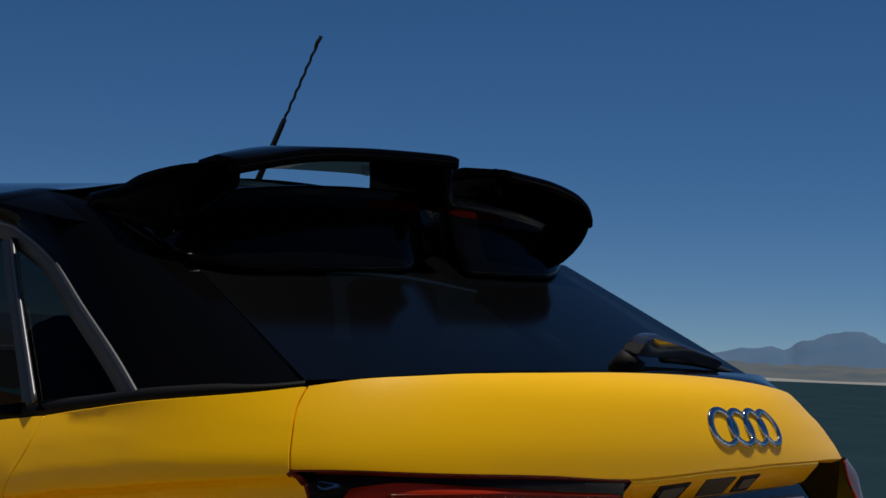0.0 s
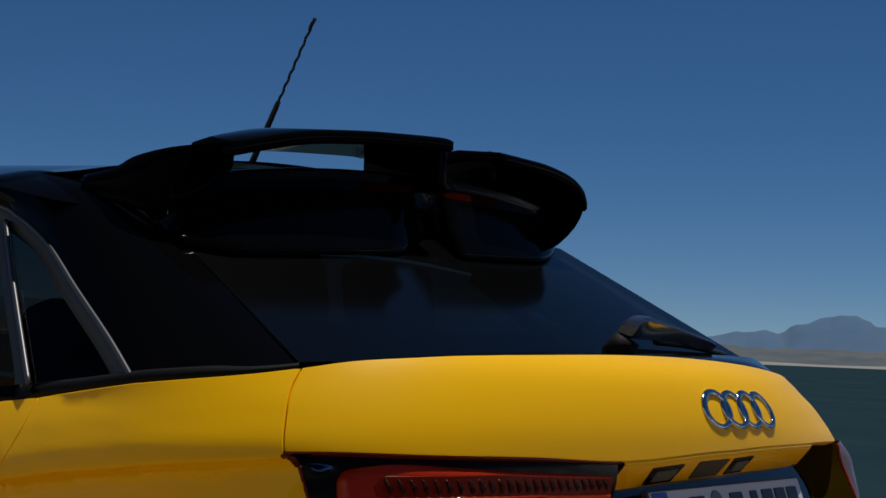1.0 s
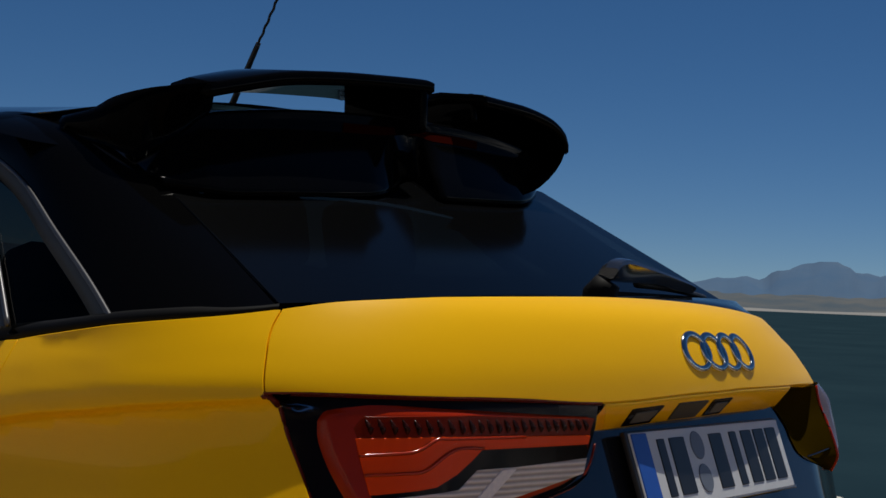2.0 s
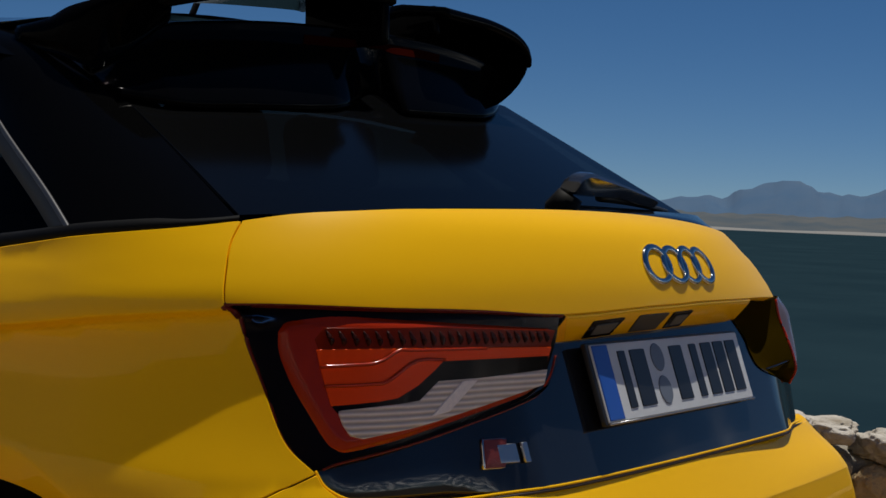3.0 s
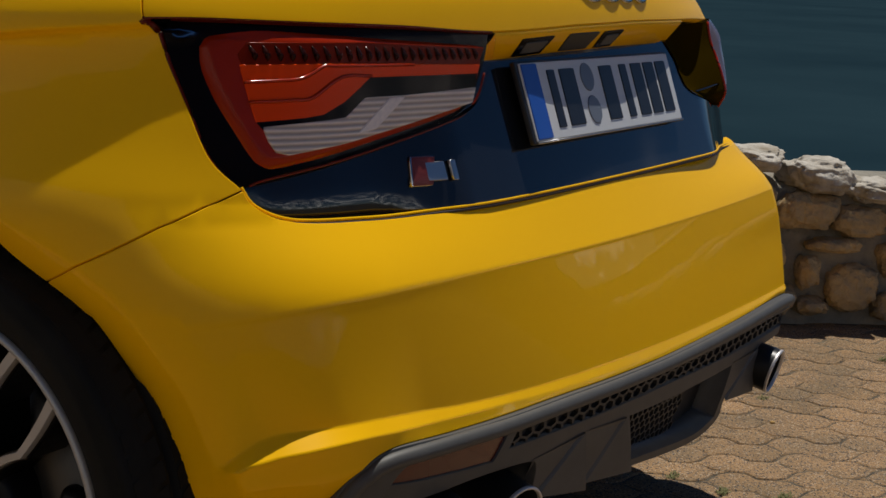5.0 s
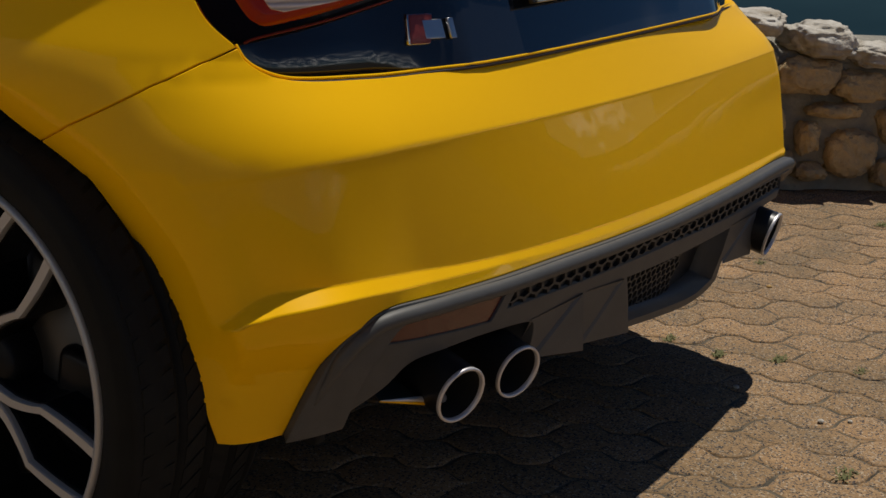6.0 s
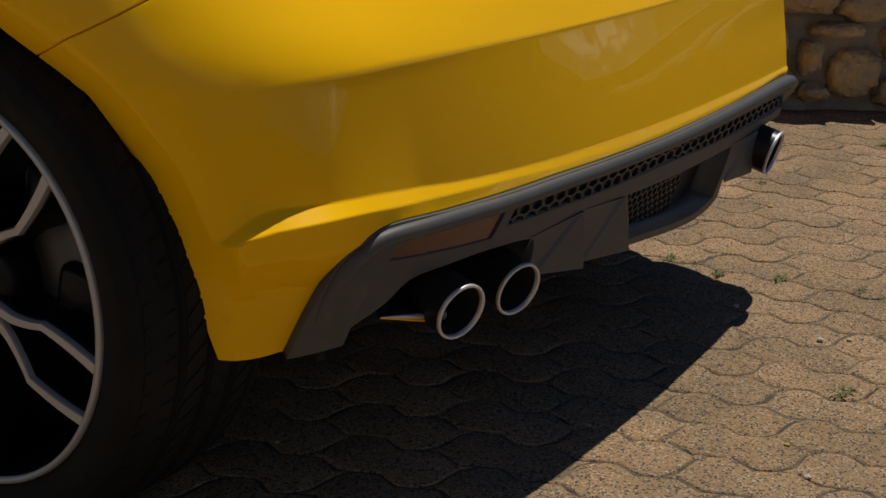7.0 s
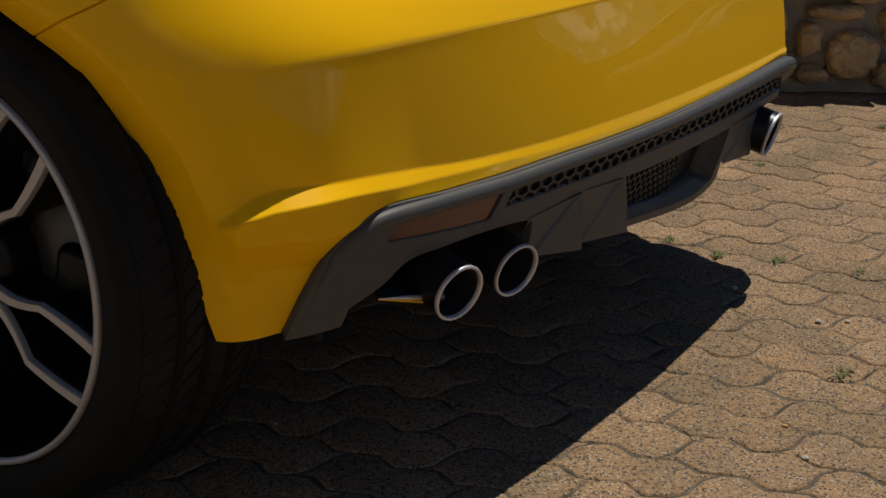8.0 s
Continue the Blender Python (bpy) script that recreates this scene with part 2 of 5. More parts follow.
def part(name, bm, material, parent=None, label="", smooth=True):
    me = bpy.data.meshes.new(name)
    lay = bm.verts.layers.float_vector.get("n")
    normals = None
    if lay is not None:
        bm.normal_update()
        normals = [tuple(v[lay]) if v[lay].length > 0.1 else tuple(v.normal) for v in bm.verts]
        bm.verts.layers.float_vector.remove(lay)
    bm.to_mesh(me)
    bm.free()
    me.polygons.foreach_set("use_smooth", [smooth] * len(me.polygons))
    if normals and smooth:
        me.normals_split_custom_set_from_vertices(normals)
    for m in (material if isinstance(material, (list, tuple)) else [material]):
        me.materials.append(m)
    ob = new(name, me)
    if parent:
        ob.parent = parent
    if label:
        ob["label"] = label
    return ob


def thing(name, label, category, group="", place=(0, 0, 0)):
    ob = new(name)
    ob.empty_display_size = 0.1
    ob.location = place
    return tagged(ob, label, category, group)


def curve(pts, n=8):
    """Points on a smooth line through pts (Catmull-Rom), ends included."""
    if len(pts) == 2:
        return [tuple(a + (b - a) * i / n for a, b in zip(*pts)) for i in range(n + 1)]
    p = [tuple(2 * a - b for a, b in zip(pts[0], pts[1]))] + list(pts) + [tuple(2 * a - b for a, b in zip(pts[-1], pts[-2]))]
    out = []
    for i in range(1, len(p) - 2):
        for j in range(n):
            t = j / n
            out.append(tuple(0.5 * (2 * b + (c - a) * t + (2 * a - 5 * b + 4 * c - d) * t * t + (3 * b - a - 3 * c + d) * t ** 3)
                             for a, b, c, d in zip(p[i - 1], p[i], p[i + 1], p[i + 2])))
    return out + [tuple(pts[-1])]


def outline(*sides, n=8):
    """A closed outline from smooth sides that meet in corners."""
    out = []
    for s in sides:
        c = curve(s, n)
        if out and math.dist(out[-1], c[0]) < 1e-6:
            c = c[1:]
        out += c
    if math.dist(out[0], out[-1]) < 1e-6:
        out.pop()
    return out


def resample(loop, step):
    out = []
    for a, b in zip(loop, loop[1:] + loop[:1]):
        n = max(1, round(math.dist(a, b) / step))
        out += [(a[0] + (b[0] - a[0]) * i / n, a[1] + (b[1] - a[1]) * i / n) for i in range(n)]
    return out


def area2(loop):
    return sum(a[0] * b[1] - b[0] * a[1] for a, b in zip(loop, loop[1:] + loop[:1]))


def inset(loop, d):
    """The counter-clockwise loop moved inwards by d."""
    out, n = [], len(loop)
    for i in range(n):
        a, b, c = Vector(loop[i - 1]), Vector(loop[i]), Vector(loop[(i + 1) % n])
        u, v = (b - a).normalized(), (c - b).normalized()
        na, nb = Vector((-u.y, u.x)), Vector((-v.y, v.x))
        m = na + nb
        if m.length < 1e-6:
            m = na
        m.normalize()
        out.append(tuple(b + m * min(d / max(0.35, m.dot(na)), 2.5 * d)))
    return out


def inside(p, loop):
    x, y = p
    odd = False
    for (ax, ay), (bx, by) in zip(loop, loop[1:] + loop[:1]):
        if (ay > y) != (by > y) and x < (bx - ax) * (y - ay) / (by - ay) + ax:
            odd = not odd
    return odd


def sheet(surface, loop, offset=0.0, gap=0.0019, step=0.014, depth=0.012, edge=0.006, flip=False, relief=None, creases=(), holes=(), into=None, calm=None):
    """A panel with turned-in edges: surface(u, v, offset) gives points; loop bounds it in (u, v). creases: lines that the mesh follows."""
    loop = resample(list(loop), edge)
    if area2(loop) < 0:
        loop = loop[::-1]
    loop = inset(loop, gap)
    inner = inset(loop, 0.0025)
    us, vs = [p[0] for p in loop], [p[1] for p in loop]
    pts = []
    guard = inset(loop, 0.6 * step)
    v = min(vs) + 0.5 * step
    while v < max(vs):
        u = min(us) + 0.5 * step
        while u < max(us):
            if inside((u, v), guard) and not (calm and calm(u, v)):
                pts.append((u, v))
            u += step
        v += step
    inner = [p for p in inner if inside(p, loop)]
    n = len(loop)
    coords, edges = loop + inner, []
    near = []
    for line in creases:
        line = [p for p in line if inside(p, guard)]
        edges += [(len(coords) + i, len(coords) + i + 1) for i in range(len(line) - 1) if math.dist(line[i], line[i + 1]) < 2.5 * step]
        coords += line
        near += line
    cuts = []
    for hole in holes:
        hole = resample(list(hole), edge)
        hole = hole if area2(hole) > 0 else hole[::-1]
        k = len(coords)
        edges += [(k + i, k + (i + 1) % len(hole)) for i in range(len(hole))]
        coords += hole
        cuts.append((k, hole))
    if near:
        pts = [p for p in pts if min((p[0] - q[0]) ** 2 + (p[1] - q[1]) ** 2 for q in near) > (0.4 * step) ** 2]
    vv = [Vector(p) for p in coords + pts]
    verts, _, faces, *_ = delaunay_2d_cdt(vv, edges, [list(range(n))], 1, 1e-7)
    for _, hole in cuts:
        faces = [f for f in faces if not inside((sum(verts[i].x for i in f) / len(f), sum(verts[i].y for i in f) / len(f)), hole)]
    bm = bmesh.new()

    def lift(p, o):
        e = relief(p[0], p[1]) if relief else 0.0
        return surface(p[0], p[1], o + e)

    lay = bm.verts.layers.float_vector.new("n")
    bv = [bm.verts.new(lift(p, offset)) for p in verts]
    h = 0.0015
    for q, p in zip(bv, verts):
        a = lift((p[0] + h, p[1]), offset) - lift((p[0] - h, p[1]), offset)
        b = lift((p[0], p[1] + h), offset) - lift((p[0], p[1] - h), offset)
        q[lay] = a.cross(b).normalized() * (-1 if flip else 1)
    for f in faces:
        try:
            bm.faces.new([bv[i] for i in f])
        except ValueError:
            pass
    for k, hole in cuts:
        rim, m = [bv[k + i] for i in range(len(hole))], len(hole)
        nxt = [bm.verts.new(lift(p, offset - depth)) for p in hole]
        for i in range(m):
            j = (i + 1) % m
            bm.faces.new((rim[i], rim[j], nxt[j], nxt[i]))
    ring = inset(loop, -0.0005)
    rim = [bv[i] for i in range(n)]
    for o in (-0.0012, -depth):
        nxt = [bm.verts.new(lift(p, offset + o) if into is None or o > -0.002 else lift(p, offset) + Vector(into) * -o) for p in ring]
        for i in range(n):
            j = (i + 1) % n
            bm.faces.new((rim[j], rim[i], nxt[i], nxt[j]))
        rim = nxt
    for v in [v for v in bm.verts if not v.link_faces]:
        bm.verts.remove(v)
    if flip:
        bmesh.ops.reverse_faces(bm, faces=bm.faces)
    return bm


def grid(rows, closed=False, flip=False, cap=False):
    """A mesh through rows of points."""
    bm = bmesh.new()
    vv = [[bm.verts.new(p) for p in r] for r in rows]
    for a, b in zip(vv, vv[1:]):
        n = len(a)
        for i in range(n if closed else n - 1):
            q = [a[i], a[(i + 1) % n], b[(i + 1) % n], b[i]]
            bm.faces.new(q[::-1] if flip else q)
    if cap and closed:
        bm.faces.new(vv[0] if flip else vv[0][::-1])
        bm.faces.new(vv[-1][::-1] if flip else vv[-1])
    return bm


def box(x, y, z, bevel=0.0, at=None, segments=2):
    bm = bmesh.new()
    bmesh.ops.create_cube(bm, size=1.0)
    bmesh.ops.scale(bm, vec=(x, y, z), verts=bm.verts)
    if bevel:
        bmesh.ops.bevel(bm, geom=bm.edges[:], offset=bevel, segments=segments, affect="EDGES", profile=0.5)
    if at is not None:
        bm.transform(at)
    return bm


def tube(path, radius, sides=12, closed=False, squash=1.0):
    """A round bar along a path; radius may be a function of the way along it."""
    rows, n = [], len(path)
    up = Vector((0, 0, 1))
    for i, p in enumerate(path):
        a = Vector(path[(i - 1) % n] if closed or i else path[0])
        b = Vector(path[(i + 1) % n] if closed or i < n - 1 else path[-1])
        d = (b - a).normalized()
        s = d.cross(up if abs(d.z) < 0.9 else Vector((0, 1, 0))).normalized()
        t = s.cross(d)
        r = radius(i / max(1, n - 1)) if callable(radius) else radius
        rows.append([Vector(p) + (s * math.cos(k) + t * math.sin(k) * squash) * r for k in (2 * math.pi * j / sides for j in range(sides))])
    if closed:
        rows.append(rows[0])
    bm = grid(rows, closed=True, cap=not closed)
    if closed:
        bmesh.ops.remove_doubles(bm, verts=bm.verts, dist=1e-6)
    bmesh.ops.recalc_face_normals(bm, faces=bm.faces)
    return bm


def lathe(profile, axis, centre, n=64):
    """A body of revolution: profile is (along the axis, radius)."""
    axis = Vector(axis).normalized()
    s = axis.cross(Vector((0, 0, 1))).normalized()
    t = s.cross(axis)
    rows = [[Vector(centre) + axis * a + (s * math.cos(k) + t * math.sin(k)) * r for k in (2 * math.pi * j / n for j in range(n))] for a, r in profile]
    bm = grid(rows, closed=True)
    bmesh.ops.recalc_face_normals(bm, faces=bm.faces)
    return bm


# ---------------------------------------------------------------- the car: its skin
def pchip(keys, t):
    """Smooth monotone curve through (t, value) keys."""
    if t <= keys[0][0]:
        return keys[0][1]
    if t >= keys[-1][0]:
        return keys[-1][1]
    n = len(keys)
    h = [keys[i + 1][0] - keys[i][0] for i in range(n - 1)]
    d = [(keys[i + 1][1] - keys[i][1]) / h[i] for i in range(n - 1)]
    m = [d[0]] + [0.0 if d[i - 1] * d[i] <= 0 else 2 * d[i - 1] * d[i] / (d[i - 1] + d[i]) for i in range(1, n - 1)] + [d[-1]]
    i = max(j for j in range(n - 1) if keys[j][0] <= t)
    s = (t - keys[i][0]) / h[i]
    a, b = keys[i][1], keys[i + 1][1]
    return a + s * (h[i] * m[i] + s * (3 * (b - a) - h[i] * (2 * m[i] + m[i + 1]) + s * (2 * (a - b) + h[i] * (m[i] + m[i + 1]))))


# the body's rear face on the centre line: height, distance
REAR_Y = [(0.12, 0.182), (0.20, 0.162), (0.28, 0.144), (0.36, 0.131), (0.41, 0.127), (0.50, 0.152), (0.588, 0.1766), (0.592, 0.1772), (0.672, 0.228),
          (0.69, 0.234), (0.80, 0.241), (0.872, 0.244), (0.884, 0.246), (0.91, 0.252), (0.93, 0.259), (0.965, 0.276), (0.99, 0.294), (1.01, 0.322), (1.022, 0.362), (1.03, 0.42)]
# half width of the flank: height, distance
SIDE_X = [(0.18, 0.80), (0.30, 0.835), (0.45, 0.858), (0.58, 0.872), (0.66, 0.868), (0.76, 0.845), (0.84, 0.823), (0.871, 0.817), (0.880, 0.833), (0.886, 0.833),
          (0.93, 0.815), (0.98, 0.782), (1.03, 0.75)]
# where the corner starts and ends
KNEE_X = [(0.18, 0.50), (0.40, 0.56), (0.60, 0.60), (0.80, 0.58), (0.95, 0.52), (1.03, 0.46)]
KNEE_Y = [(0.18, 0.52), (0.60, 0.54), (0.80, 0.60), (0.95, 0.66), (1.03, 0.68)]
BOW = [(0.18, 0.10), (0.60, 0.10), (0.75, 0.14), (0.90, 0.17), (1.03, 0.22)]
# the far corner is drawn back high up and stands out low down
FAR_Y = [(0.34, -0.035), (0.37, -0.022), (0.41, -0.008), (0.45, -0.011), (0.5, -0.012), (0.56, -0.022), (0.6, -0.019), (0.66, 0.040), (0.9, 0.112), (0.92, 0.132), (0.95, 0.158), (0.98, 0.202), (1.01, 0.205)]
FAR_X = [(0.34, 0.07), (0.50, 0.05), (0.60, 0.0), (0.90, -0.05), (1.03, -0.06)]
FAR_TUCK = [(0.20, -0.21), (0.34, -0.17), (0.45, -0.13), (0.60, -0.08), (0.75, -0.05), (0.90, 0.0)]
U1, U2 = 0.58, 1.02


def rear_y(z):
    """Straight facets up to the bumper's shelf, smooth above it."""
    if z > 0.69:
        return pchip(REAR_Y, z)
    i = max(0, max([j for j in range(len(REAR_Y) - 1) if REAR_Y[j][0] <= z], default=0))
    (a, b), (c, d) = REAR_Y[i], REAR_Y[i + 1]
    return b + (d - b) * (z - a) / (c - a)


def corner_drop(a):
    """The bumper's long crease sinks a little round the corner."""
    return pchip([(0.58, 0.0), (0.643, 0.003), (0.741, 0.013), (0.812, 0.022), (1.02, 0.03)], a)


def shoulder_drop(a):
    """The shoulder line falls towards the door."""
    return pchip([(0.82, 0.0), (0.961, 0.015), (1.045, 0.027), (1.153, 0.039), (1.268, 0.056), (2.2, 0.12)], a)


def plan(u, z):
    """The body's skin in plan: u runs along it in metres, from the centre line round the corner to the flank."""
    a = abs(u)
    zr = z + corner_drop(a) * max(0.0, 1 - abs(z - 0.575) / 0.11)
    zs = z + shoulder_drop(a) * max(0.0, min(1.0, (z - 0.70) / 0.08, (0.99 - z) / 0.06))
    yc, xs, xk, yk, k = rear_y(zr), pchip(SIDE_X, zs), pchip(KNEE_X, z), pchip(KNEE_Y, z), pchip(BOW, z)
    if u > 0:
        e = pchip(FAR_X, z)
        xk, xs = xk + e, xs + e + pchip(FAR_TUCK, z)
    if a <= U1:
        x = a / U1 * xk
        y = yc + k * x * x
    elif a <= U2:
        s = (a - U1) / (U2 - U1)
        y0 = yc + k * xk * xk
        p1 = (xk + 0.62 * (xs - xk), y0 + 0.62 * (xs - xk) * 2 * k * xk)
        p2 = (xs, yk - 0.55 * (yk - y0))
        w = ((1 - s) ** 3, 3 * s * (1 - s) ** 2, 3 * s * s * (1 - s), s ** 3)
        x = w[0] * xk + w[1] * p1[0] + w[2] * p2[0] + w[3] * xs
        y = w[0] * y0 + w[1] * p1[1] + w[2] * p2[1] + w[3] * yk
    else:
        x, y = xs, yk + (a - U2)
    if u > 0:
        y += pchip(FAR_Y, z) * x * x
    return (x if u > 0 else -x), y


WHEEL_Y, WHEEL_Z, WHEEL_R = 0.626, 0.3114, 0.243


def skin(u, z, offset=0.0):
    """A point of the car's skin, moved outwards by offset."""
    h = 0.002
    x, y = plan(u, z)
    p = Vector((x, y, z))
    a = Vector((*plan(u + h, z), z)) - Vector((*plan(u - h, z), z))
    b = Vector((*plan(u, z + h), z + h)) - Vector((*plan(u, z - h), z - h))
    n = a.cross(b).normalized()
    return p + n * offset


FAR_EDGE_Y = [plan(0.02 * i, 0.72) for i in range(45)]
PANEL_EDGE_Y = [(-plan(-0.02 * i, 0.72)[0], plan(-0.02 * i, 0.72)[1]) for i in range(45)]


def flat_panel(x, z, offset=0.0):
    """The recessed panel of the tailgate round the number plate."""
    edge = pchip(PANEL_EDGE_Y, -x) if x < 0 else pchip(FAR_EDGE_Y, x)
    k = min(1.0, max(0.0, (abs(x) - 0.38) / 0.16))
    y = 0.234 + 0.06 * x * x + (z - 0.676) * 0.36 - 0.007 * (1 - k * k * (3 - 2 * k))
    y += k * k * (3 - 2 * k) * max(0.0, edge + (0.006 + 0.4 * max(0.0, z - 0.70) if x < 0 else 0.22 * (z - 0.70) - 0.002) - y)
    return Vector((x, y - offset, z + 0.2 * offset))


def window(x, y, offset=0.0):
    """The rear window, seen from above."""
    return Vector((x, y - 0.4 * offset, 1.015 + 0.555 * (y - 0.5) + 0.04 * x - 0.06 * x * x + 0.9 * offset))


def flank_x(z):
    return -(0.775 - 0.62 * (z - 0.95))


def side_window(y, z, offset=0.0):
    return Vector((flank_x(z) - offset, y, z + 0.5 * offset))


car = thing("car", "bright yellow compact hatchback with black roof and spoiler, parked on pavers", "car", place=(0, 0.9, 0))


def car_part(name, bm, material, parent=None, label="", smooth=True):
    """Parts are modelled in the place's own axes and hung under the car."""
    bm.transform(Matrix.Translation((0, -0.9, 0)))
    return part(name, bm, material, parent or car, label, smooth)


# outlines on the skin, on the car's near side
LIP = [(-0.818, 0.884), (-0.757, 0.886), (-0.663, 0.885), (-0.498, 0.882), (-0.328, 0.876), (-0.106, 0.885), (0.0, 0.888)]
WINDOW_BASE = [(-0.811, 0.979), (-0.750, 0.990), (-0.682, 0.997), (-0.599, 1.004), (-0.484, 1.009), (-0.241, 1.017), (0.0, 1.020)]
SEAM = [(-0.811, 0.979), (-0.819, 0.954), (-0.820, 0.923), (-0.818, 0.884)]
LAMP_OUT = [(-0.818, 0.884), (-0.801, 0.841), (-0.773, 0.788), (-0.747, 0.737), (-0.711, 0.705)]
LAMP_LOW = [(-0.711, 0.705), (-0.680, 0.716), (-0.607, 0.728), (-0.523, 0.743), (-0.421, 0.763), (-0.370, 0.777), (-0.346, 0.799), (-0.329, 0.842), (-0.328, 0.876)]
PANEL_LOW = [(-0.711, 0.705), (-0.702, 0.690), (-0.687, 0.679), (-0.666, 0.671), (-0.641, 0.667), (-0.583, 0.664), (-0.492, 0.661), (-0.265, 0.661), (0.0, 0.664)]
BUMPER_SEAM = [(-0.711, 0.705), (-0.784, 0.676), (-0.857, 0.647), (-0.975, 0.599)]
ARCH = [(-0.975, 0.599), (-0.925, 0.565), (-0.895, 0.515), (-0.876, 0.461), (-0.856, 0.407), (-0.843, 0.341), (-0.830, 0.268)]
FLAP = [(-0.830, 0.268), (-0.795, 0.266), (-0.761, 0.270)]
BUMPER_LOW = [(-0.761, 0.270), (-0.734, 0.328), (-0.706, 0.378), (-0.680, 0.405), (-0.636, 0.423), (-0.545, 0.4205), (-0.431, 0.4175), (-0.299, 0.4165), (-0.184, 0.4140), (0.0, 0.411)]


PANEL_FAR = [(0.0, 0.664), (0.30, 0.667), (0.50, 0.668), (0.62, 0.668), (0.66, 0.669), (0.711, 0.672)]
SEAM_FAR = [(0.711, 0.672), (0.784, 0.662), (0.857, 0.640), (0.975, 0.599)]
LIP_FAR = [(0.0, 0.888), (0.101, 0.891), (0.30, 0.892), (0.470, 0.892), (0.70, 0.888), (0.818, 0.884)]
FLARE = [(-1.30, 0.675), (-1.20, 0.705), (-1.10, 0.705), (-1.03, 0.682), (-0.987, 0.663), (-0.938, 0.641), (-0.910, 0.624), (-0.878, 0.598), (-0.857, 0.565), (-0.842, 0.533), (-0.831, 0.504), (-0.826, 0.473), (-0.825, 0.440), (-0.822, 0.400)]
LEDGE_TOP = [(-0.815, 0.419), (-0.795, 0.435), (-0.771, 0.449), (-0.744, 0.456), (-0.660, 0.458), (-0.582, 0.454), (-0.500, 0.446), (-0.418, 0.441), (-0.289, 0.436), (0.0, 0.431), (0.27, 0.427), (0.588, 0.418), (0.80, 0.410)]
LEDGE_LOW = [(-0.815, 0.417), (-0.752, 0.437), (-0.676, 0.442), (-0.594, 0.439), (-0.490, 0.434), (-0.418, 0.431), (-0.289, 0.425), (0.0, 0.419), (0.27, 0.417), (0.588, 0.411), (0.80, 0.404)]


def both(line):
    """A near-side line carried on to the far side, from the near end to the far one."""
    return list(line) + [(-u, v) for u, v in line[-2::-1]]


def back(line):
    return list(line)[::-1]


def far(line):
    return [(-u, v) for u, v in line]


FLARE_LINE = curve(FLARE, 6)


def past_flare(a, z):
    """How far a point lies from the flare's crease towards the wheel."""
    best, signed = 9.0, 0.0
    for (ax, az), (bx, bz) in zip(FLARE_LINE, FLARE_LINE[1:]):
        dx, dz = bx - ax, bz - az
        t = min(1.0, max(0.0, ((-a - ax) * dx + (z - az) * dz) / (dx * dx + dz * dz)))
        ex, ez = -a - ax - t * dx, z - az - t * dz
        r = ex * ex + ez * ez
        if r < best:
            best, signed = r, dx * ez - dz * ex
    return -math.copysign(math.sqrt(best), signed)


def ease(t):
    t = min(1.0, max(0.0, t))
    return t * t * (3 - 2 * t)


LEDGE_STEP = [(0.40, 0.0), (0.45, 0.001), (0.55, 0.003), (0.65, 0.007), (0.74, 0.020), (0.79, 0.022), (0.815, 0.0)]


def stand_out(u, z):
    """Towards its corner the bumper stands out down to the ledge, steps out there and falls back below it."""
    a = -u
    if a < 0.40:
        return 0.0
    t, l = pchip(LEDGE_TOP, u), pchip(LEDGE_LOW, u)
    c = 0.590 - corner_drop(a)
    flow = 0.022 * ease((a - 0.56) / 0.16) * (1 - ease((a - 0.79) / 0.05)) * min(1.0, max(0.0, (c - z) / (c - t)))
    step = pchip(LEDGE_STEP, a) * min(1.0, max(0.0, (t - z) / max(0.003, t - l)))
    return (flow + step) * min(1.0, max(0.0, (z - l + 0.08) / 0.08))


def tent(x):
    return max(0.0, min(x / 0.42, (1 - x) / 0.58))


def relief(u, z):
    """The long crease, the ledge above the diffuser, the hollow over it and the turned-in flare of the wheel arch."""
    a = abs(u)
    e = stand_out(u, z)
    c = 0.590 - corner_drop(a)
    if u < -0.20 and z > 0.43:
        e += 0.016 * ease((a - 0.15) / 0.58) * (1 - ease((a - 0.80) / 0.20)) * max(0.0, min(1 - ease((z - c) / 0.115), 1 - (c - z) / 0.16))
        if z > c and a > 0.58:
            x = (z - c) / (0.82 - c)
            e += 0.017 * ease((a - 0.58) / 0.26) * (tent(x - 0.08) + 2 * tent(x) + tent(x + 0.08)) / 4 * min(1.0, (z - c) / 0.01)
    if z < c and a < 0.83:
        t, l = pchip(LEDGE_TOP, u), pchip(LEDGE_LOW, u)
        w = ease(-u / 0.5)
        d = (0.008 + 0.006 * w) * (min(1.0, max(0.0, (0.815 - a) / 0.05)) if u < 0 else 1.0)
        e -= d * ((c - z) / (c - t) if z > t else 1 - 0.25 * min(1.0, (t - z) / max(0.003, t - l)))
    if u < -0.70:
        d = past_flare(a, z)
        if d > -0.02:
            e -= 0.60 * ease((z - 0.30) / 0.20) * 0.5 * (d + math.sqrt(d * d + 0.000004))
    return e


def beside(line, d):
    """The line moved sideways by d."""
    out = []
    for i, p in enumerate(line):
        a, b = line[max(0, i - 1)], line[min(len(line) - 1, i + 1)]
        k = math.hypot(b[0] - a[0], b[1] - a[1])
        out.append((p[0] - d * (b[1] - a[1]) / k, p[1] + d * (b[0] - a[0]) / k))
    return out


def kink(line, w=0.0028):
    """A crease with a narrow rounding on both sides."""
    return [line, beside(line, w), beside(line, -w)]


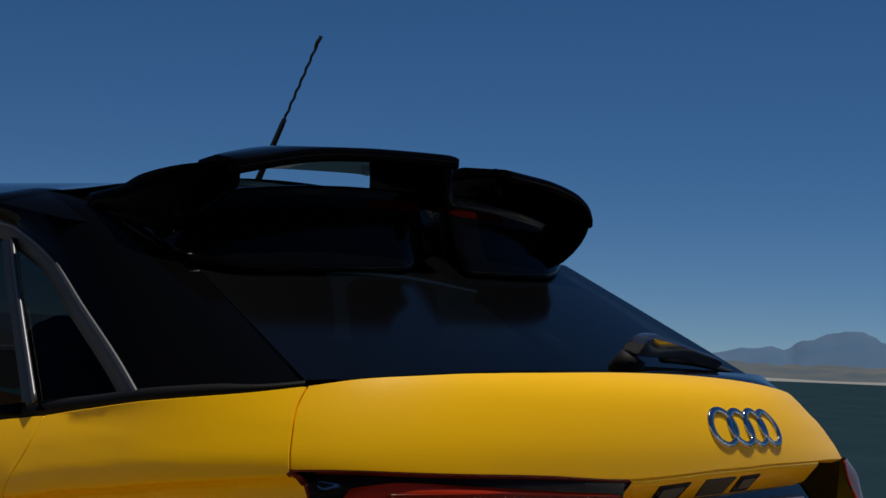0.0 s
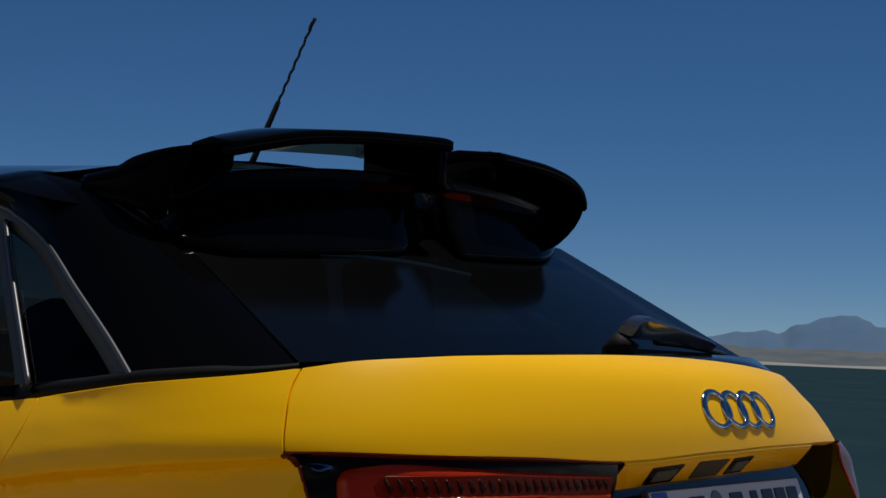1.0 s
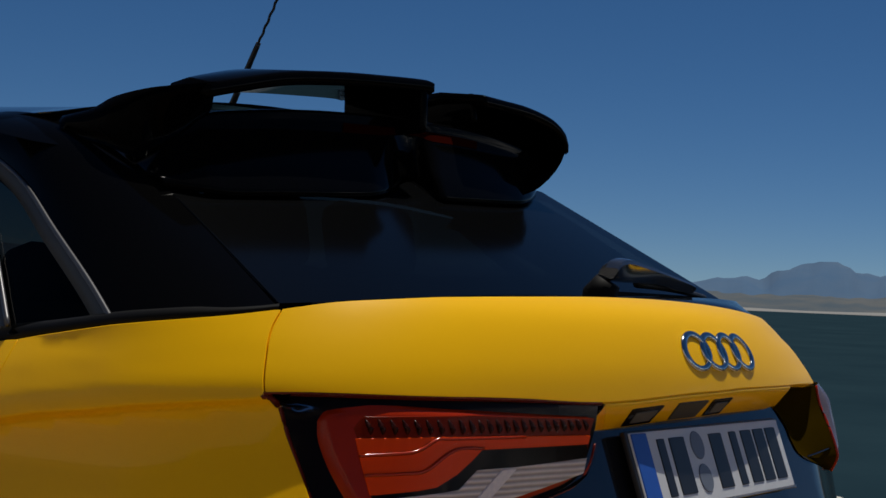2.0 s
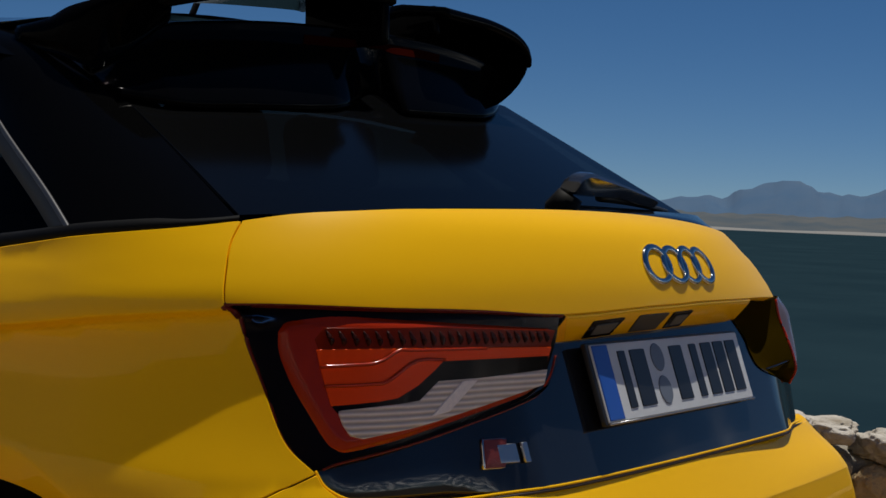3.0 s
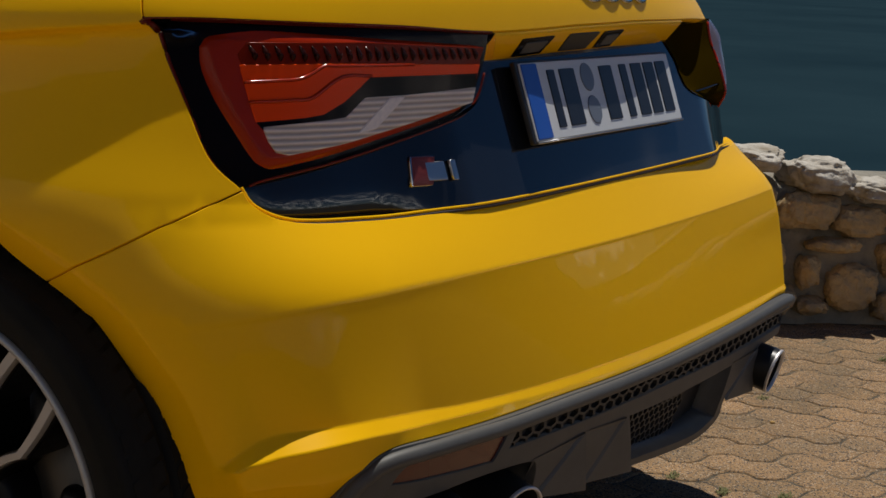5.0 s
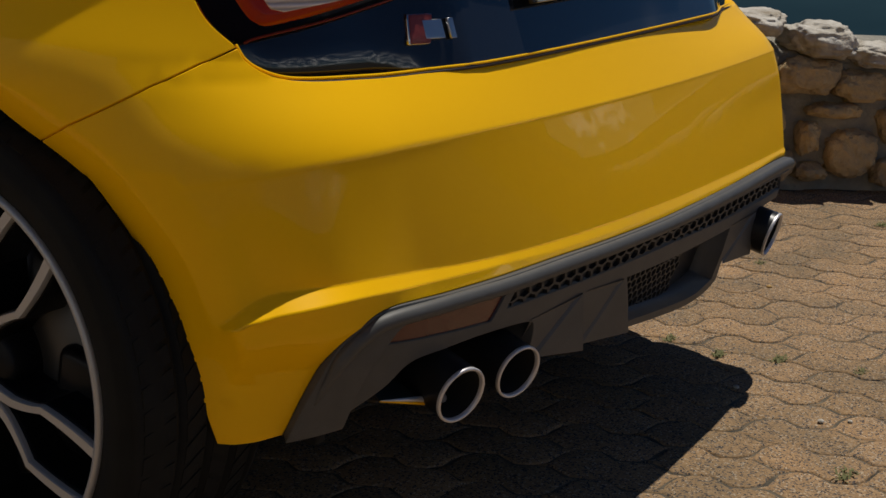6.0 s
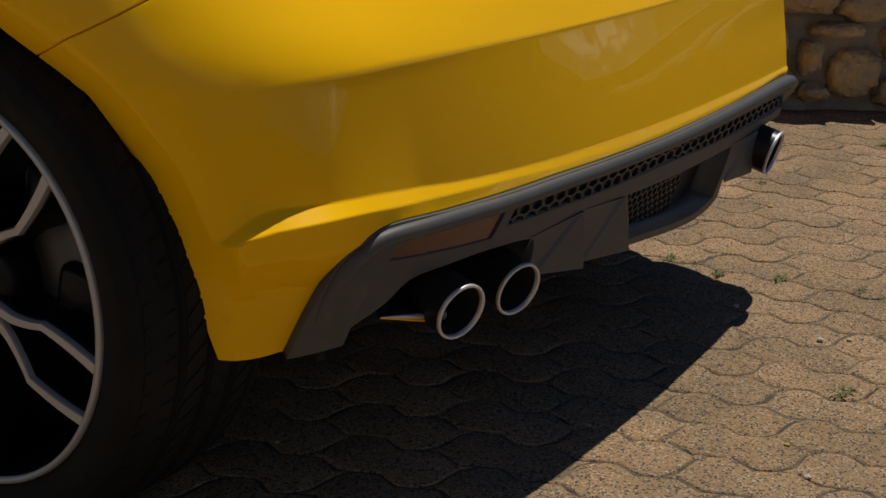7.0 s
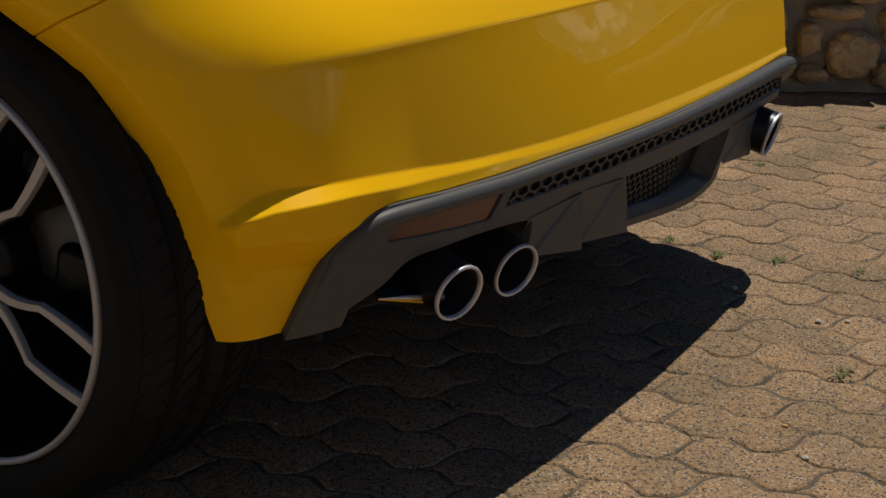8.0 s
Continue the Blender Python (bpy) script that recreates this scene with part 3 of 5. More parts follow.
# tailgate: the upper, painted part
gate = car_part("tailgate", sheet(skin, outline(both(WINDOW_BASE), far(SEAM), back(LIP_FAR), back(LIP), back(SEAM)), depth=0.02), YELLOW,
                label="yellow tailgate with a sharp lower lip")
rows = []
for i in range(81):
    u = -0.322 + 0.68 * i / 80
    v = pchip([(-u_, v_) for u_, v_ in back(LIP)], -u) if u < 0 else pchip(LIP_FAR, u)
    a = skin(u, v - 0.0025)
    rows.append([a + Vector((0, 0.004, 0.003)), a, a + Vector((0, 0.004, -0.006)), a + Vector((0, 0.030, -0.036)), a + Vector((0, 0.055, -0.040))])
car_part("lower_facet", grid(rows), YELLOW, gate)
rows = []
for i in range(41):
    x = -0.62 + 1.22 * i / 40
    e = skin(x / 0.80, pchip([(0.0, 1.019), (0.30, 1.013), (0.62, 0.99)], abs(x)))
    y1 = 0.53 + 0.05 * x * x
    rows.append([e + Vector((0, 0.002, -0.012)), e + Vector((0, 0.004, -0.003)), Vector((e.x, (e.y + y1) / 2, window(x, y1).z - 0.010)), Vector((x, y1, window(x, y1).z - 0.012))])
car_part("window_ledge", grid(rows), GLOSS_BLACK, gate)
low = [(skin(u, v).x, v) for u, v in curve(PANEL_LOW, 6)[:-1] + curve(PANEL_FAR, 6)]
car_part("plate_panel", sheet(flat_panel, low + [(0.70, 0.700), (0.64, 0.722), (0.560, 0.739), (0.400, 0.764), (0.345, 0.781), (0.327, 0.804), (0.317, 0.830), (0.285, 0.862), (-0.63, 0.862), (-0.69, 0.80)], gap=0.001, step=0.03), PANEL_BLACK, gate,
         "glossy dark grey panel")
# a thin painted edge under the panel
rim = curve(PANEL_LOW, 6)[:-1] + curve(PANEL_FAR[:3] + [(0.575, 0.668)], 6)


def along_rim(dz, o):
    """The panel's lower rim, on whichever of panel and bumper stands further out."""
    pts = []
    for u, v in rim:
        a = skin(u, v + dz, o)
        b = flat_panel(a.x, v + dz, o)
        pts.append(Vector((a.x, min(a.y, b.y), v + dz)))
    return [pts[0]] + [(a + b * 2 + c) / 4 for a, b, c in zip(pts, pts[1:], pts[2:])] + [pts[-1]]


car_part("panel_edge", tube(along_rim(0.0042, 0.0012), lambda t: 0.0019 * min(1.0, (1 - t) * 12), 8), YELLOW, gate, "thin yellow edge")
# dark brown bar in place of the open gap, its shade painted
car_part("shut_line", tube(along_rim(0.0, 0.0004), lambda t: 0.0021 * min(1.0, (1 - t) * 12), 8), SHUT, gate, "shut line's shade as a dark brown bar")
# near-black sheet added behind the panels so their gaps look shaded
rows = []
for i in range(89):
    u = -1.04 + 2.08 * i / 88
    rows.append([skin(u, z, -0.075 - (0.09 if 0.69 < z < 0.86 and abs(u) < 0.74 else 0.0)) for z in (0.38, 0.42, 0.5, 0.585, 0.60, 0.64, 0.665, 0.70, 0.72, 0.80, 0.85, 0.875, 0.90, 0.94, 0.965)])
car_part("body_liner", grid(rows), SHADE_BLACK)

QUARTER = outline([(-0.811, 0.979), (-0.881, 0.968), (-1.005, 0.953), (-1.208, 0.927)], [(-1.208, 0.927), (-1.225, 0.88), (-1.275, 0.80), (-1.30, 0.70), (-1.285, 0.64)],
                  [(-1.285, 0.64), (-1.21, 0.662), (-1.14, 0.668), (-1.05, 0.650), (-1.008, 0.620), (-0.975, 0.599)], back(BUMPER_SEAM), back(LAMP_OUT), back(SEAM))
LAMP = outline(LAMP_OUT, LAMP_LOW, back(LIP[:5]))
zone = lambda pts: outline(*[[a, b] for a, b in zip(pts, pts[1:] + pts[:1])], n=3)
LAMP_BAND = outline([(-0.770, 0.858), (-0.759, 0.870), (-0.722, 0.875), (-0.658, 0.876), (-0.518, 0.869), (-0.350, 0.861)], [(-0.350, 0.861), (-0.340, 0.854), (-0.341, 0.820), (-0.355, 0.793)],
                    [(-0.355, 0.793), (-0.385, 0.776), (-0.499, 0.754), (-0.598, 0.736), (-0.664, 0.726), (-0.680, 0.727)], [(-0.680, 0.727), (-0.696, 0.737), (-0.720, 0.767), (-0.746, 0.801), (-0.765, 0.834), (-0.770, 0.858)])
LAMP_STRIP = [(-0.716, 0.861), (-0.571, 0.863), (-0.346, 0.856), (-0.353, 0.837), (-0.564, 0.841), (-0.718, 0.839), (-0.724, 0.849)]
LAMP_RED = [(-0.720, 0.837), (-0.610, 0.839), (-0.352, 0.835), (-0.355, 0.826), (-0.549, 0.825), (-0.562, 0.814), (-0.585, 0.798), (-0.612, 0.785), (-0.635, 0.782), (-0.695, 0.778)]
LAMP_DARK = [(-0.695, 0.778), (-0.635, 0.782), (-0.612, 0.785), (-0.585, 0.798), (-0.562, 0.814), (-0.549, 0.825), (-0.355, 0.826), (-0.356, 0.806), (-0.487, 0.800), (-0.553, 0.799), (-0.581, 0.778), (-0.601, 0.776), (-0.686, 0.770)]
LAMP_WHITE = [(-0.686, 0.771), (-0.601, 0.777), (-0.581, 0.779), (-0.553, 0.800), (-0.487, 0.801), (-0.356, 0.807), (-0.361, 0.790), (-0.484, 0.768), (-0.576, 0.752), (-0.653, 0.742), (-0.669, 0.745), (-0.679, 0.757)]
RIDGES = ([(-0.714, 0.819), (-0.677, 0.821), (-0.645, 0.824), (-0.620, 0.837), (-0.601, 0.8375), (-0.480, 0.8375)], [(-0.706, 0.798), (-0.654, 0.800), (-0.629, 0.803), (-0.593, 0.825), (-0.549, 0.8255)])
BAND_EDGE = [LAMP_BAND[i] for i in range(0, len(LAMP_BAND), 2)]


def band_round(u, v):
    """The lamp's red band is rounded off all round."""
    r = 9.0
    for (ax, az), (bx, bz) in zip(BAND_EDGE, BAND_EDGE[1:] + BAND_EDGE[:1]):
        dx, dz = bx - ax, bz - az
        t = min(1.0, max(0.0, ((u - ax) * dx + (v - az) * dz) / max(1e-9, dx * dx + dz * dz)))
        r = min(r, math.hypot(u - ax - t * dx, v - az - t * dz))
    return -0.010 * (1 - min(1.0, r / 0.014)) ** 2


def tail_lamp(side):
    f = (lambda l: l) if side < 0 else far
    if side > 0:
        # only its inner wall and the edge of its lens come into view
        edge = curve([(0.600, 0.350, 0.885), (0.600, 0.341, 0.849), (0.600, 0.322, 0.810), (0.600, 0.308, 0.774), (0.600, 0.306, 0.756), (0.600, 0.318, 0.731)], 5)
        bulge = curve([(0.630, 0.358, 0.890), (0.630, 0.337, 0.863), (0.630, 0.329, 0.835), (0.630, 0.319, 0.800), (0.630, 0.316, 0.770), (0.625, 0.330, 0.728)], 5)
        foot = [flat_panel(x, z, 0.002) for x, z in curve([(0.262, 0.884), (0.316, 0.830), (0.326, 0.803), (0.344, 0.780), (0.400, 0.763), (0.560, 0.738)], 5)]
        wall_rows = []
        for a, b in zip(foot, edge):
            b = Vector(b)
            wall_rows.append([a.lerp(b, t) + Vector((0.0, 0.014 * 4 * t * (1 - t), -0.004 * math.sin(math.pi * t))) for t in (i / 8 for i in range(9))])
        lamp = car_part("tail_lamp", grid(wall_rows), RECESS, None, "inner wall of a tail lamp, yellow reflection painted dark amber, with a pale outer lens")
        lens_rows = []
        for a, b in zip(edge, bulge):
            a, b = Vector(a), Vector(b)
            k = max(0.0, b.z - 0.70)
            lens_rows.append([a, a.lerp(b, 0.5) - Vector((0, 0.002, 0)), b, b + Vector((0.035, 0.035, 0)), b + Vector((0.075, 0.09, 0)), Vector((0.735 + 0.04 * (0.89 - b.z), 0.50, b.z)), Vector((0.76 + 0.06 * (0.89 - b.z), 0.56, b.z))])
        car_part("lens", grid(lens_rows), PALE_LENS, lamp, "pale clear outer lens")
        car_part("red_rim", tube(edge, 0.0032, 6), RED_BAND, lamp, "red edge of the lens")
        car_part("shelf", tube([Vector(p) for p in curve([(0.42, 0.292, 0.768), (0.50, 0.300, 0.772), (0.585, 0.312, 0.776)], 4)], 0.0022, 6), SMOKE, lamp, "black sill in the recess")
        return lamp
    lamp = car_part("tail_lamp", sheet(skin, f(LAMP), offset=-0.006, depth=0.07, into=(0, 1, 0)), SMOKE, None, "smoked red tail lamp with stepped red light guides")
    car_part("red_rim", tube([skin(u, v, -0.003) for u, v in f(curve(back(LIP[:5]) + [(-0.813, 0.872)] + LAMP_OUT[1:], 6))], 0.0032, 6), RED_DARK, lamp, "dark red outer rim")
    car_part("red_rim", tube([skin(u, v, 0.001) for u, v in f(curve([(-0.702, 0.710)] + LAMP_LOW[1:-2] + [(-0.337, 0.825)], 6))], 0.0016, 6), RED_DARK, lamp, "dark red lower rim")
    car_part("reflector_band", sheet(skin, f(LAMP_BAND), offset=0.0015, depth=0.003, gap=0.0, step=0.006, relief=band_round), RED_BAND, lamp, "glossy red band")
    car_part("light_strip", sheet(skin, f(zone(LAMP_STRIP)), offset=0.0025, depth=0.004, gap=0.0), RIBBED_RED, lamp, "dark ribbed strip")
    for i in range(24):
        u = -0.708 + 0.343 * i / 23
        a, b = (u + 0.004, 0.842), (u - 0.006, 0.859 - 0.003 * max(0.0, (u + 0.55) / 0.2))
        car_part("rib", tube([skin(*f([p])[0], 0.0030) for p in curve([a, ((a[0] + b[0]) / 2 + 0.003, 0.849), b], 3)], lambda t: 0.0006 + 0.0034 * math.sin(math.pi * t), 6), RIB, lamp)
    car_part("light_guide", sheet(skin, f(zone(LAMP_RED)), offset=0.004, depth=0.005, gap=0.0), RED, lamp, "bright red stepped light guide")
    for line in RIDGES:
        car_part("ridge", tube([skin(u, v, 0.005) for u, v in f(curve(line, 5))], 0.0021, 6), RED_RIDGE, lamp)
    car_part("divider", sheet(skin, f(zone(LAMP_DARK)), offset=0.003, depth=0.004, gap=0.0), SMOKE, lamp, "black divider")
    car_part("reversing_lamp", sheet(skin, f(zone(LAMP_WHITE)), offset=0.004, depth=0.005, gap=0.0), WHITE_LENS, lamp, "clear ribbed reversing lamp")
    car_part("prism", sheet(skin, f(zone([(-0.514, 0.7985), (-0.490, 0.7995), (-0.534, 0.766), (-0.560, 0.762)])), offset=0.0055, depth=0.003, gap=0.0), LENS_GLINT, lamp, "slanting glint, painted bright on the reversing lamp")
    lens = car_part("lens", sheet(skin, f(LAMP), offset=0.0085, depth=0.012, gap=0.0035), LENS, lamp, "clear smoked outer lens")
    lens.visible_shadow = False
    return lamp


for side in (-1, 1):
    f = (lambda l: l) if side < 0 else far
    car_part("quarter_panel", sheet(skin, f(QUARTER) if side < 0 else [(u + (0.05 * ease((0.80 - u) / 0.08) if v < 0.80 else 0.0), v) for u, v in f(QUARTER)], depth=0.02, relief=relief, creases=kink(f(FLARE_LINE)) + kink(f([(-0.83 - 0.01 * i, 0.877 - shoulder_drop(0.83 + 0.01 * i)) for i in range(44)]), 0.0048)), YELLOW, label="yellow rear wing over the wheel arch")
    tail_lamp(side)
FAR_LOW = [(0.0, 0.411), (0.12, 0.4105), (0.267, 0.409), (0.512, 0.405), (0.66, 0.391), (0.72, 0.37), (0.74, 0.33), (0.75, 0.272)]
bumper_loop = outline(PANEL_LOW, PANEL_FAR, SEAM_FAR, far(ARCH), [(0.830, 0.268), (0.75, 0.272)], back(FAR_LOW), back(BUMPER_LOW), back(FLAP), back(ARCH), back(BUMPER_SEAM))
STEPS = [-0.8075 + 0.0125 * i for i in range(127)]
crest = lambda u: 0.590 - corner_drop(abs(u))
lines = kink([(u, crest(u)) for u in STEPS], 0.0034) + kink(FLARE_LINE)
for k in range(1, 10):
    lines.append([(u, crest(u) - 0.006 + (pchip(LEDGE_TOP, u) + 0.004 - crest(u) + 0.006) * k / 10) for u in STEPS])
for l in (LEDGE_TOP, LEDGE_LOW):
    lines += kink([(u, pchip(l, u)) for u in STEPS], 0.0022)
calm = lambda u, z: -0.81 < u < 0.78 and pchip(LEDGE_LOW, u) - 0.004 < z < crest(u) + 0.008
car_part("rear_bumper", sheet(skin, bumper_loop, depth=0.02, step=0.0125, relief=relief, creases=lines, calm=calm), YELLOW, label="yellow rear bumper with a long horizontal crease")

# ---------------------------------------------------------------- plate, emblem, badge, handle
def on_plate(x, z, offset=0.0):
    return Vector((x + 0.013, 0.2705 - (0.836 - z) * 0.36 + 0.015 * x - offset, z + 0.3 * offset))


plate = car_part("number_plate", sheet(on_plate, [(-0.254, 0.7315), (0.246, 0.7355), (0.243, 0.840), (-0.256, 0.8355)], offset=-0.001, depth=0.007, gap=0.0, step=0.05), PLATE_BLACK,
                 gate, "white number plate in a black holder")
car_part("holder_edge", tube([on_plate(x, 0.7335 + 0.0085 * x, 0.0015) for x in (-0.250, -0.12, 0.0, 0.12, 0.243)], 0.0016, 6), STEEL, plate, "thin bright lower edge")


def plate_piece(name, x0, z0, x1, z1, mat, o, label="", skew=0.0):
    rise = lambda x, z: z + 0.0085 * x
    loop = [(x0, rise(x0, z0)), (x1, rise(x1, z0)), (x1 + skew, rise(x1, z1)), (x0 + skew, rise(x0, z1))]
    return car_part(name, sheet(on_plate, loop, offset=o, depth=0.002, gap=0.0, step=0.05), mat, plate, label)


plate_piece("plate_face", -0.248, 0.7365, 0.241, 0.8350, PLATE_WHITE, 0.001, "white reflective face")
plate_piece("plate_band", -0.2455, 0.7385, -0.205, 0.8335, PLATE_BLUE, 0.0025, "blue side band")
for x, w in ((-0.168, 0.020), (-0.120, 0.044), (0.004, 0.040), (0.064, 0.022), (0.112, 0.036), (0.158, 0.036), (0.204, 0.036)):
    plate_piece("character_bar", x - w / 2, 0.750, x + w / 2, 0.824, PLATE_BLACK, 0.0025)
for z in (0.766, 0.811):
    disc = [(-0.060 + 0.0185 * math.cos(k), z + 0.0185 * math.sin(k)) for k in (2 * math.pi * i / 24 for i in range(24))]
    car_part("seal", sheet(on_plate, disc, offset=0.0026, depth=0.002, gap=0.0, step=0.02), PLATE_GREY, plate, "grey seal")

emblem = car_part("emblem", tube([skin(0.04, 0.95), skin(0.04, 0.951)], 0.001, 4), CHROME, gate, "four interlaced chrome rings")
for i in range(4):
    c = (-0.0515 + 0.0625 * i, 0.9445)
    rows = []
    for k in (2 * math.pi * j / 48 for j in range(49)):
        rim = lambda r, o: skin(c[0] + (0.0387 + r * 1.4) * math.cos(k), c[1] + (0.0240 + 0.8 * r) * math.sin(k), o + 0.0006 * (-1) ** i * math.sin(k))
        rows.append([rim(r, o) for r, o in ((-0.0055, 0.0), (-0.0055, 0.0016), (-0.0042, 0.0034), (0.0, 0.0042), (0.0042, 0.0034), (0.0055, 0.0016), (0.0055, 0.0))])
    bm = grid(rows)
    bmesh.ops.remove_doubles(bm, verts=bm.verts, dist=1e-6)
    bmesh.ops.recalc_face_normals(bm, faces=bm.faces)
    car_part("ring", bm, CHROME, emblem)

badge = car_part("model_badge", sheet(flat_panel, [(x - 0.010, z) for x, z in ((-0.4705, 0.6935), (-0.441, 0.6935), (-0.4295, 0.7265), (-0.4635, 0.7265))], offset=0.004, depth=0.004, gap=0.0, step=0.02), CHROME, gate,
                 "small red and chrome model badge")
car_part("red_field", sheet(flat_panel, [(x - 0.010, z) for x, z in ((-0.469, 0.6945), (-0.441, 0.6945), (-0.430, 0.7255), (-0.462, 0.7255))], offset=0.0055, depth=0.002, gap=0.0, step=0.02), BADGE_RED, badge)
for x0, z0, x1, z1 in ((-0.456, 0.699, -0.428, 0.719), (-0.416, 0.698, -0.409, 0.720)):
    car_part("chrome_bar", sheet(flat_panel, [(x0, z0), (x1, z0), (x1, z1), (x0, z1)], offset=0.006, depth=0.004, gap=0.0, step=0.02), STEEL, badge)


def facet(x, t, offset=0.0):
    v = pchip([(-u_, v_) for u_, v_ in back(LIP)], -x) if x < 0 else pchip(LIP_FAR, x)
    a = skin(x, v - 0.0025)
    return a + Vector((0, 0.004 + 0.026 * t - 0.75 * offset, -0.006 - 0.030 * t - 0.65 * offset))


for x0, x1, name, mat, label in ((-0.245, -0.165, "plate_light", SMOKE, "black plate light housing"), (-0.120, -0.03, "release_handle", DARK_PLASTIC, "black release handle"), (-0.012, 0.060, "plate_light", SMOKE, "black plate light housing")):
    lamp = car_part(name, sheet(facet_uv := (lambda x, z, o=0.0: facet(x, (0.03 - z) / 0.03, o)), [(x0 + 0.006, 0.003), (x1 - 0.004, 0.003), (x1, 0.026), (x0, 0.026)], offset=0.002, depth=0.004, gap=0.0, step=0.02), mat, gate, label)
    if name == "plate_light":
        car_part("clear_cover", sheet(facet_uv, [(x0 + 0.018, 0.008), (x1 - 0.016, 0.008), (x1 - 0.012, 0.021), (x0 + 0.014, 0.021)], offset=0.0035, depth=0.003, gap=0.0, step=0.02), GREY, lamp)

# ---------------------------------------------------------------- diffuser and exhausts
TRIM_LOW = [(-0.700, 0.281), (-0.676, 0.337), (-0.649, 0.377), (-0.620, 0.402), (-0.571, 0.405), (-0.433, 0.401), (-0.298, 0.397), (-0.181, 0.394), (0.0, 0.389)]
BODY_LOW = [(-0.700, 0.281), (-0.687, 0.293), (-0.644, 0.317), (-0.607, 0.342), (-0.551, 0.344), (-0.467, 0.343), (-0.366, 0.335), (-0.346, 0.320), (-0.353, 0.276)]
FAR_TRIM = [(0.0, 0.389), (0.053, 0.388), (0.28, 0.384), (0.543, 0.377), (0.632, 0.373), (0.70, 0.36), (0.725, 0.33), (0.735, 0.272)]
trim = car_part("diffuser", sheet(skin, outline(BUMPER_LOW, FAR_LOW, [FAR_LOW[-1], FAR_TRIM[-1]], back(FAR_TRIM), back(TRIM_LOW), [(-0.700, 0.281), (-0.761, 0.270)]), offset=0.004, depth=0.03, gap=0.001), GREY,
                label="matt grey rear diffuser with honeycomb inserts")
REFL = outline([(-0.643, 0.374), (-0.620, 0.398), (-0.550, 0.397), (-0.418, 0.393)], [(-0.418, 0.393), (-0.432, 0.378), (-0.456, 0.356)], [(-0.456, 0.356), (-0.574, 0.367), (-0.643, 0.374)])
HONEY = outline([(-0.399, 0.390), (-0.297, 0.388), (-0.137, 0.385), (0.055, 0.381), (0.284, 0.375), (0.553, 0.368)], [(0.553, 0.368), (0.60, 0.362), (0.60, 0.345)],
                [(0.60, 0.345), (0.57, 0.341), (0.301, 0.346), (0.066, 0.355), (-0.129, 0.360), (-0.293, 0.364), (-0.421, 0.367)], [(-0.421, 0.367), (-0.399, 0.390)])
BOX = outline([(-0.075, 0.334), (0.087, 0.327), (0.333, 0.322)], [(0.333, 0.322), (0.327, 0.232)], [(0.327, 0.232), (0.230, 0.224), (-0.027, 0.252)], [(-0.027, 0.252), (-0.075, 0.334)])
lower = outline(TRIM_LOW, FAR_TRIM[:6], [(0.70, 0.36), (0.712, 0.33), (0.60, 0.325), (0.47, 0.318), (0.46, 0.262)], [(0.46, 0.262), (0.355, 0.262), (0.348, 0.222), (0.231, 0.211), (-0.041, 0.243)], [(-0.041, 0.243), (-0.211, 0.257)],
                [(-0.211, 0.257), (-0.353, 0.276)], back(BODY_LOW))
car_part("diffuser_body", sheet(skin, lower, offset=-0.010, depth=0.05, gap=0.0, holes=[HONEY, REFL, BOX]), GREY, trim)
bar = [skin(u, v, 0.002) for u, v in curve([(-0.728, 0.318), (-0.713, 0.348), (-0.695, 0.376), (-0.672, 0.397), (-0.640, 0.4105)] + [(u, v - 0.010) for u, v in BUMPER_LOW[5:]], 5)[:-1] + [(u, v - 0.010) for u, v in curve(FAR_LOW[:6], 5)]]
car_part("trim_bar", tube(bar, lambda t: 0.0115 * min(1.0, 0.2 + t / 0.16), 10, squash=0.9), GREY, trim, "rounded grey trim bar")
car_part("reflector", sheet(skin, REFL, offset=-0.013, depth=0.004, gap=0.001), REFLECTOR, trim, "dark red reflector")
car_part("honeycomb_back", sheet(skin, HONEY, offset=-0.018, depth=0.004, gap=-0.003), MESH_BACK, trim)
car_part("box_back", sheet(lambda u, v, o=0.0: skin(u, v, o) , BOX, offset=-0.052, depth=0.004, gap=-0.003), DARK_PLASTIC, trim)


def honeycomb(name, loop, pitch, offset, parent, squeeze=0.8):
    """A web of hexagonal cells that fills the loop."""
    loop = list(loop)
    bm = bmesh.new()
    us, vs = [p[0] for p in loop], [p[1] for p in loop]
    row, v = 0, min(vs)
    while v < max(vs) + pitch:
        u = min(us) + (pitch / 2 if row % 2 else 0)
        while u < max(us) + pitch:
            if inside((u, v), loop):
                ring = [[], [], []]
                for k in range(6):
                    a = math.pi / 6 + k * math.pi / 3
                    for r, q, o in ((0, 0.60, 0.0), (1, 0.46, 0.0), (2, 0.44, -0.014)):
                        ring[r].append(bm.verts.new(skin(u + pitch * q * math.cos(a), v + pitch * squeeze * q * math.sin(a), offset + o)))
                for a, b in ((ring[0], ring[1]), (ring[1], ring[2])):
                    for k in range(6):
                        bm.faces.new((a[k], a[(k + 1) % 6], b[(k + 1) % 6], b[k]))
            u += pitch
        v += pitch * squeeze * 0.87
        row += 1
    return tagged(car_part(name, bm, MESH_GREY, parent, "dark grey honeycomb mesh", smooth=False), kind="stuff")


honeycomb("honeycomb", HONEY, 0.030, -0.012, trim, 0.50)
honeycomb("honeycomb", [(-0.10, 0.24), (0.20, 0.225), (0.22, 0.335), (-0.10, 0.34)], 0.018, -0.040, trim)
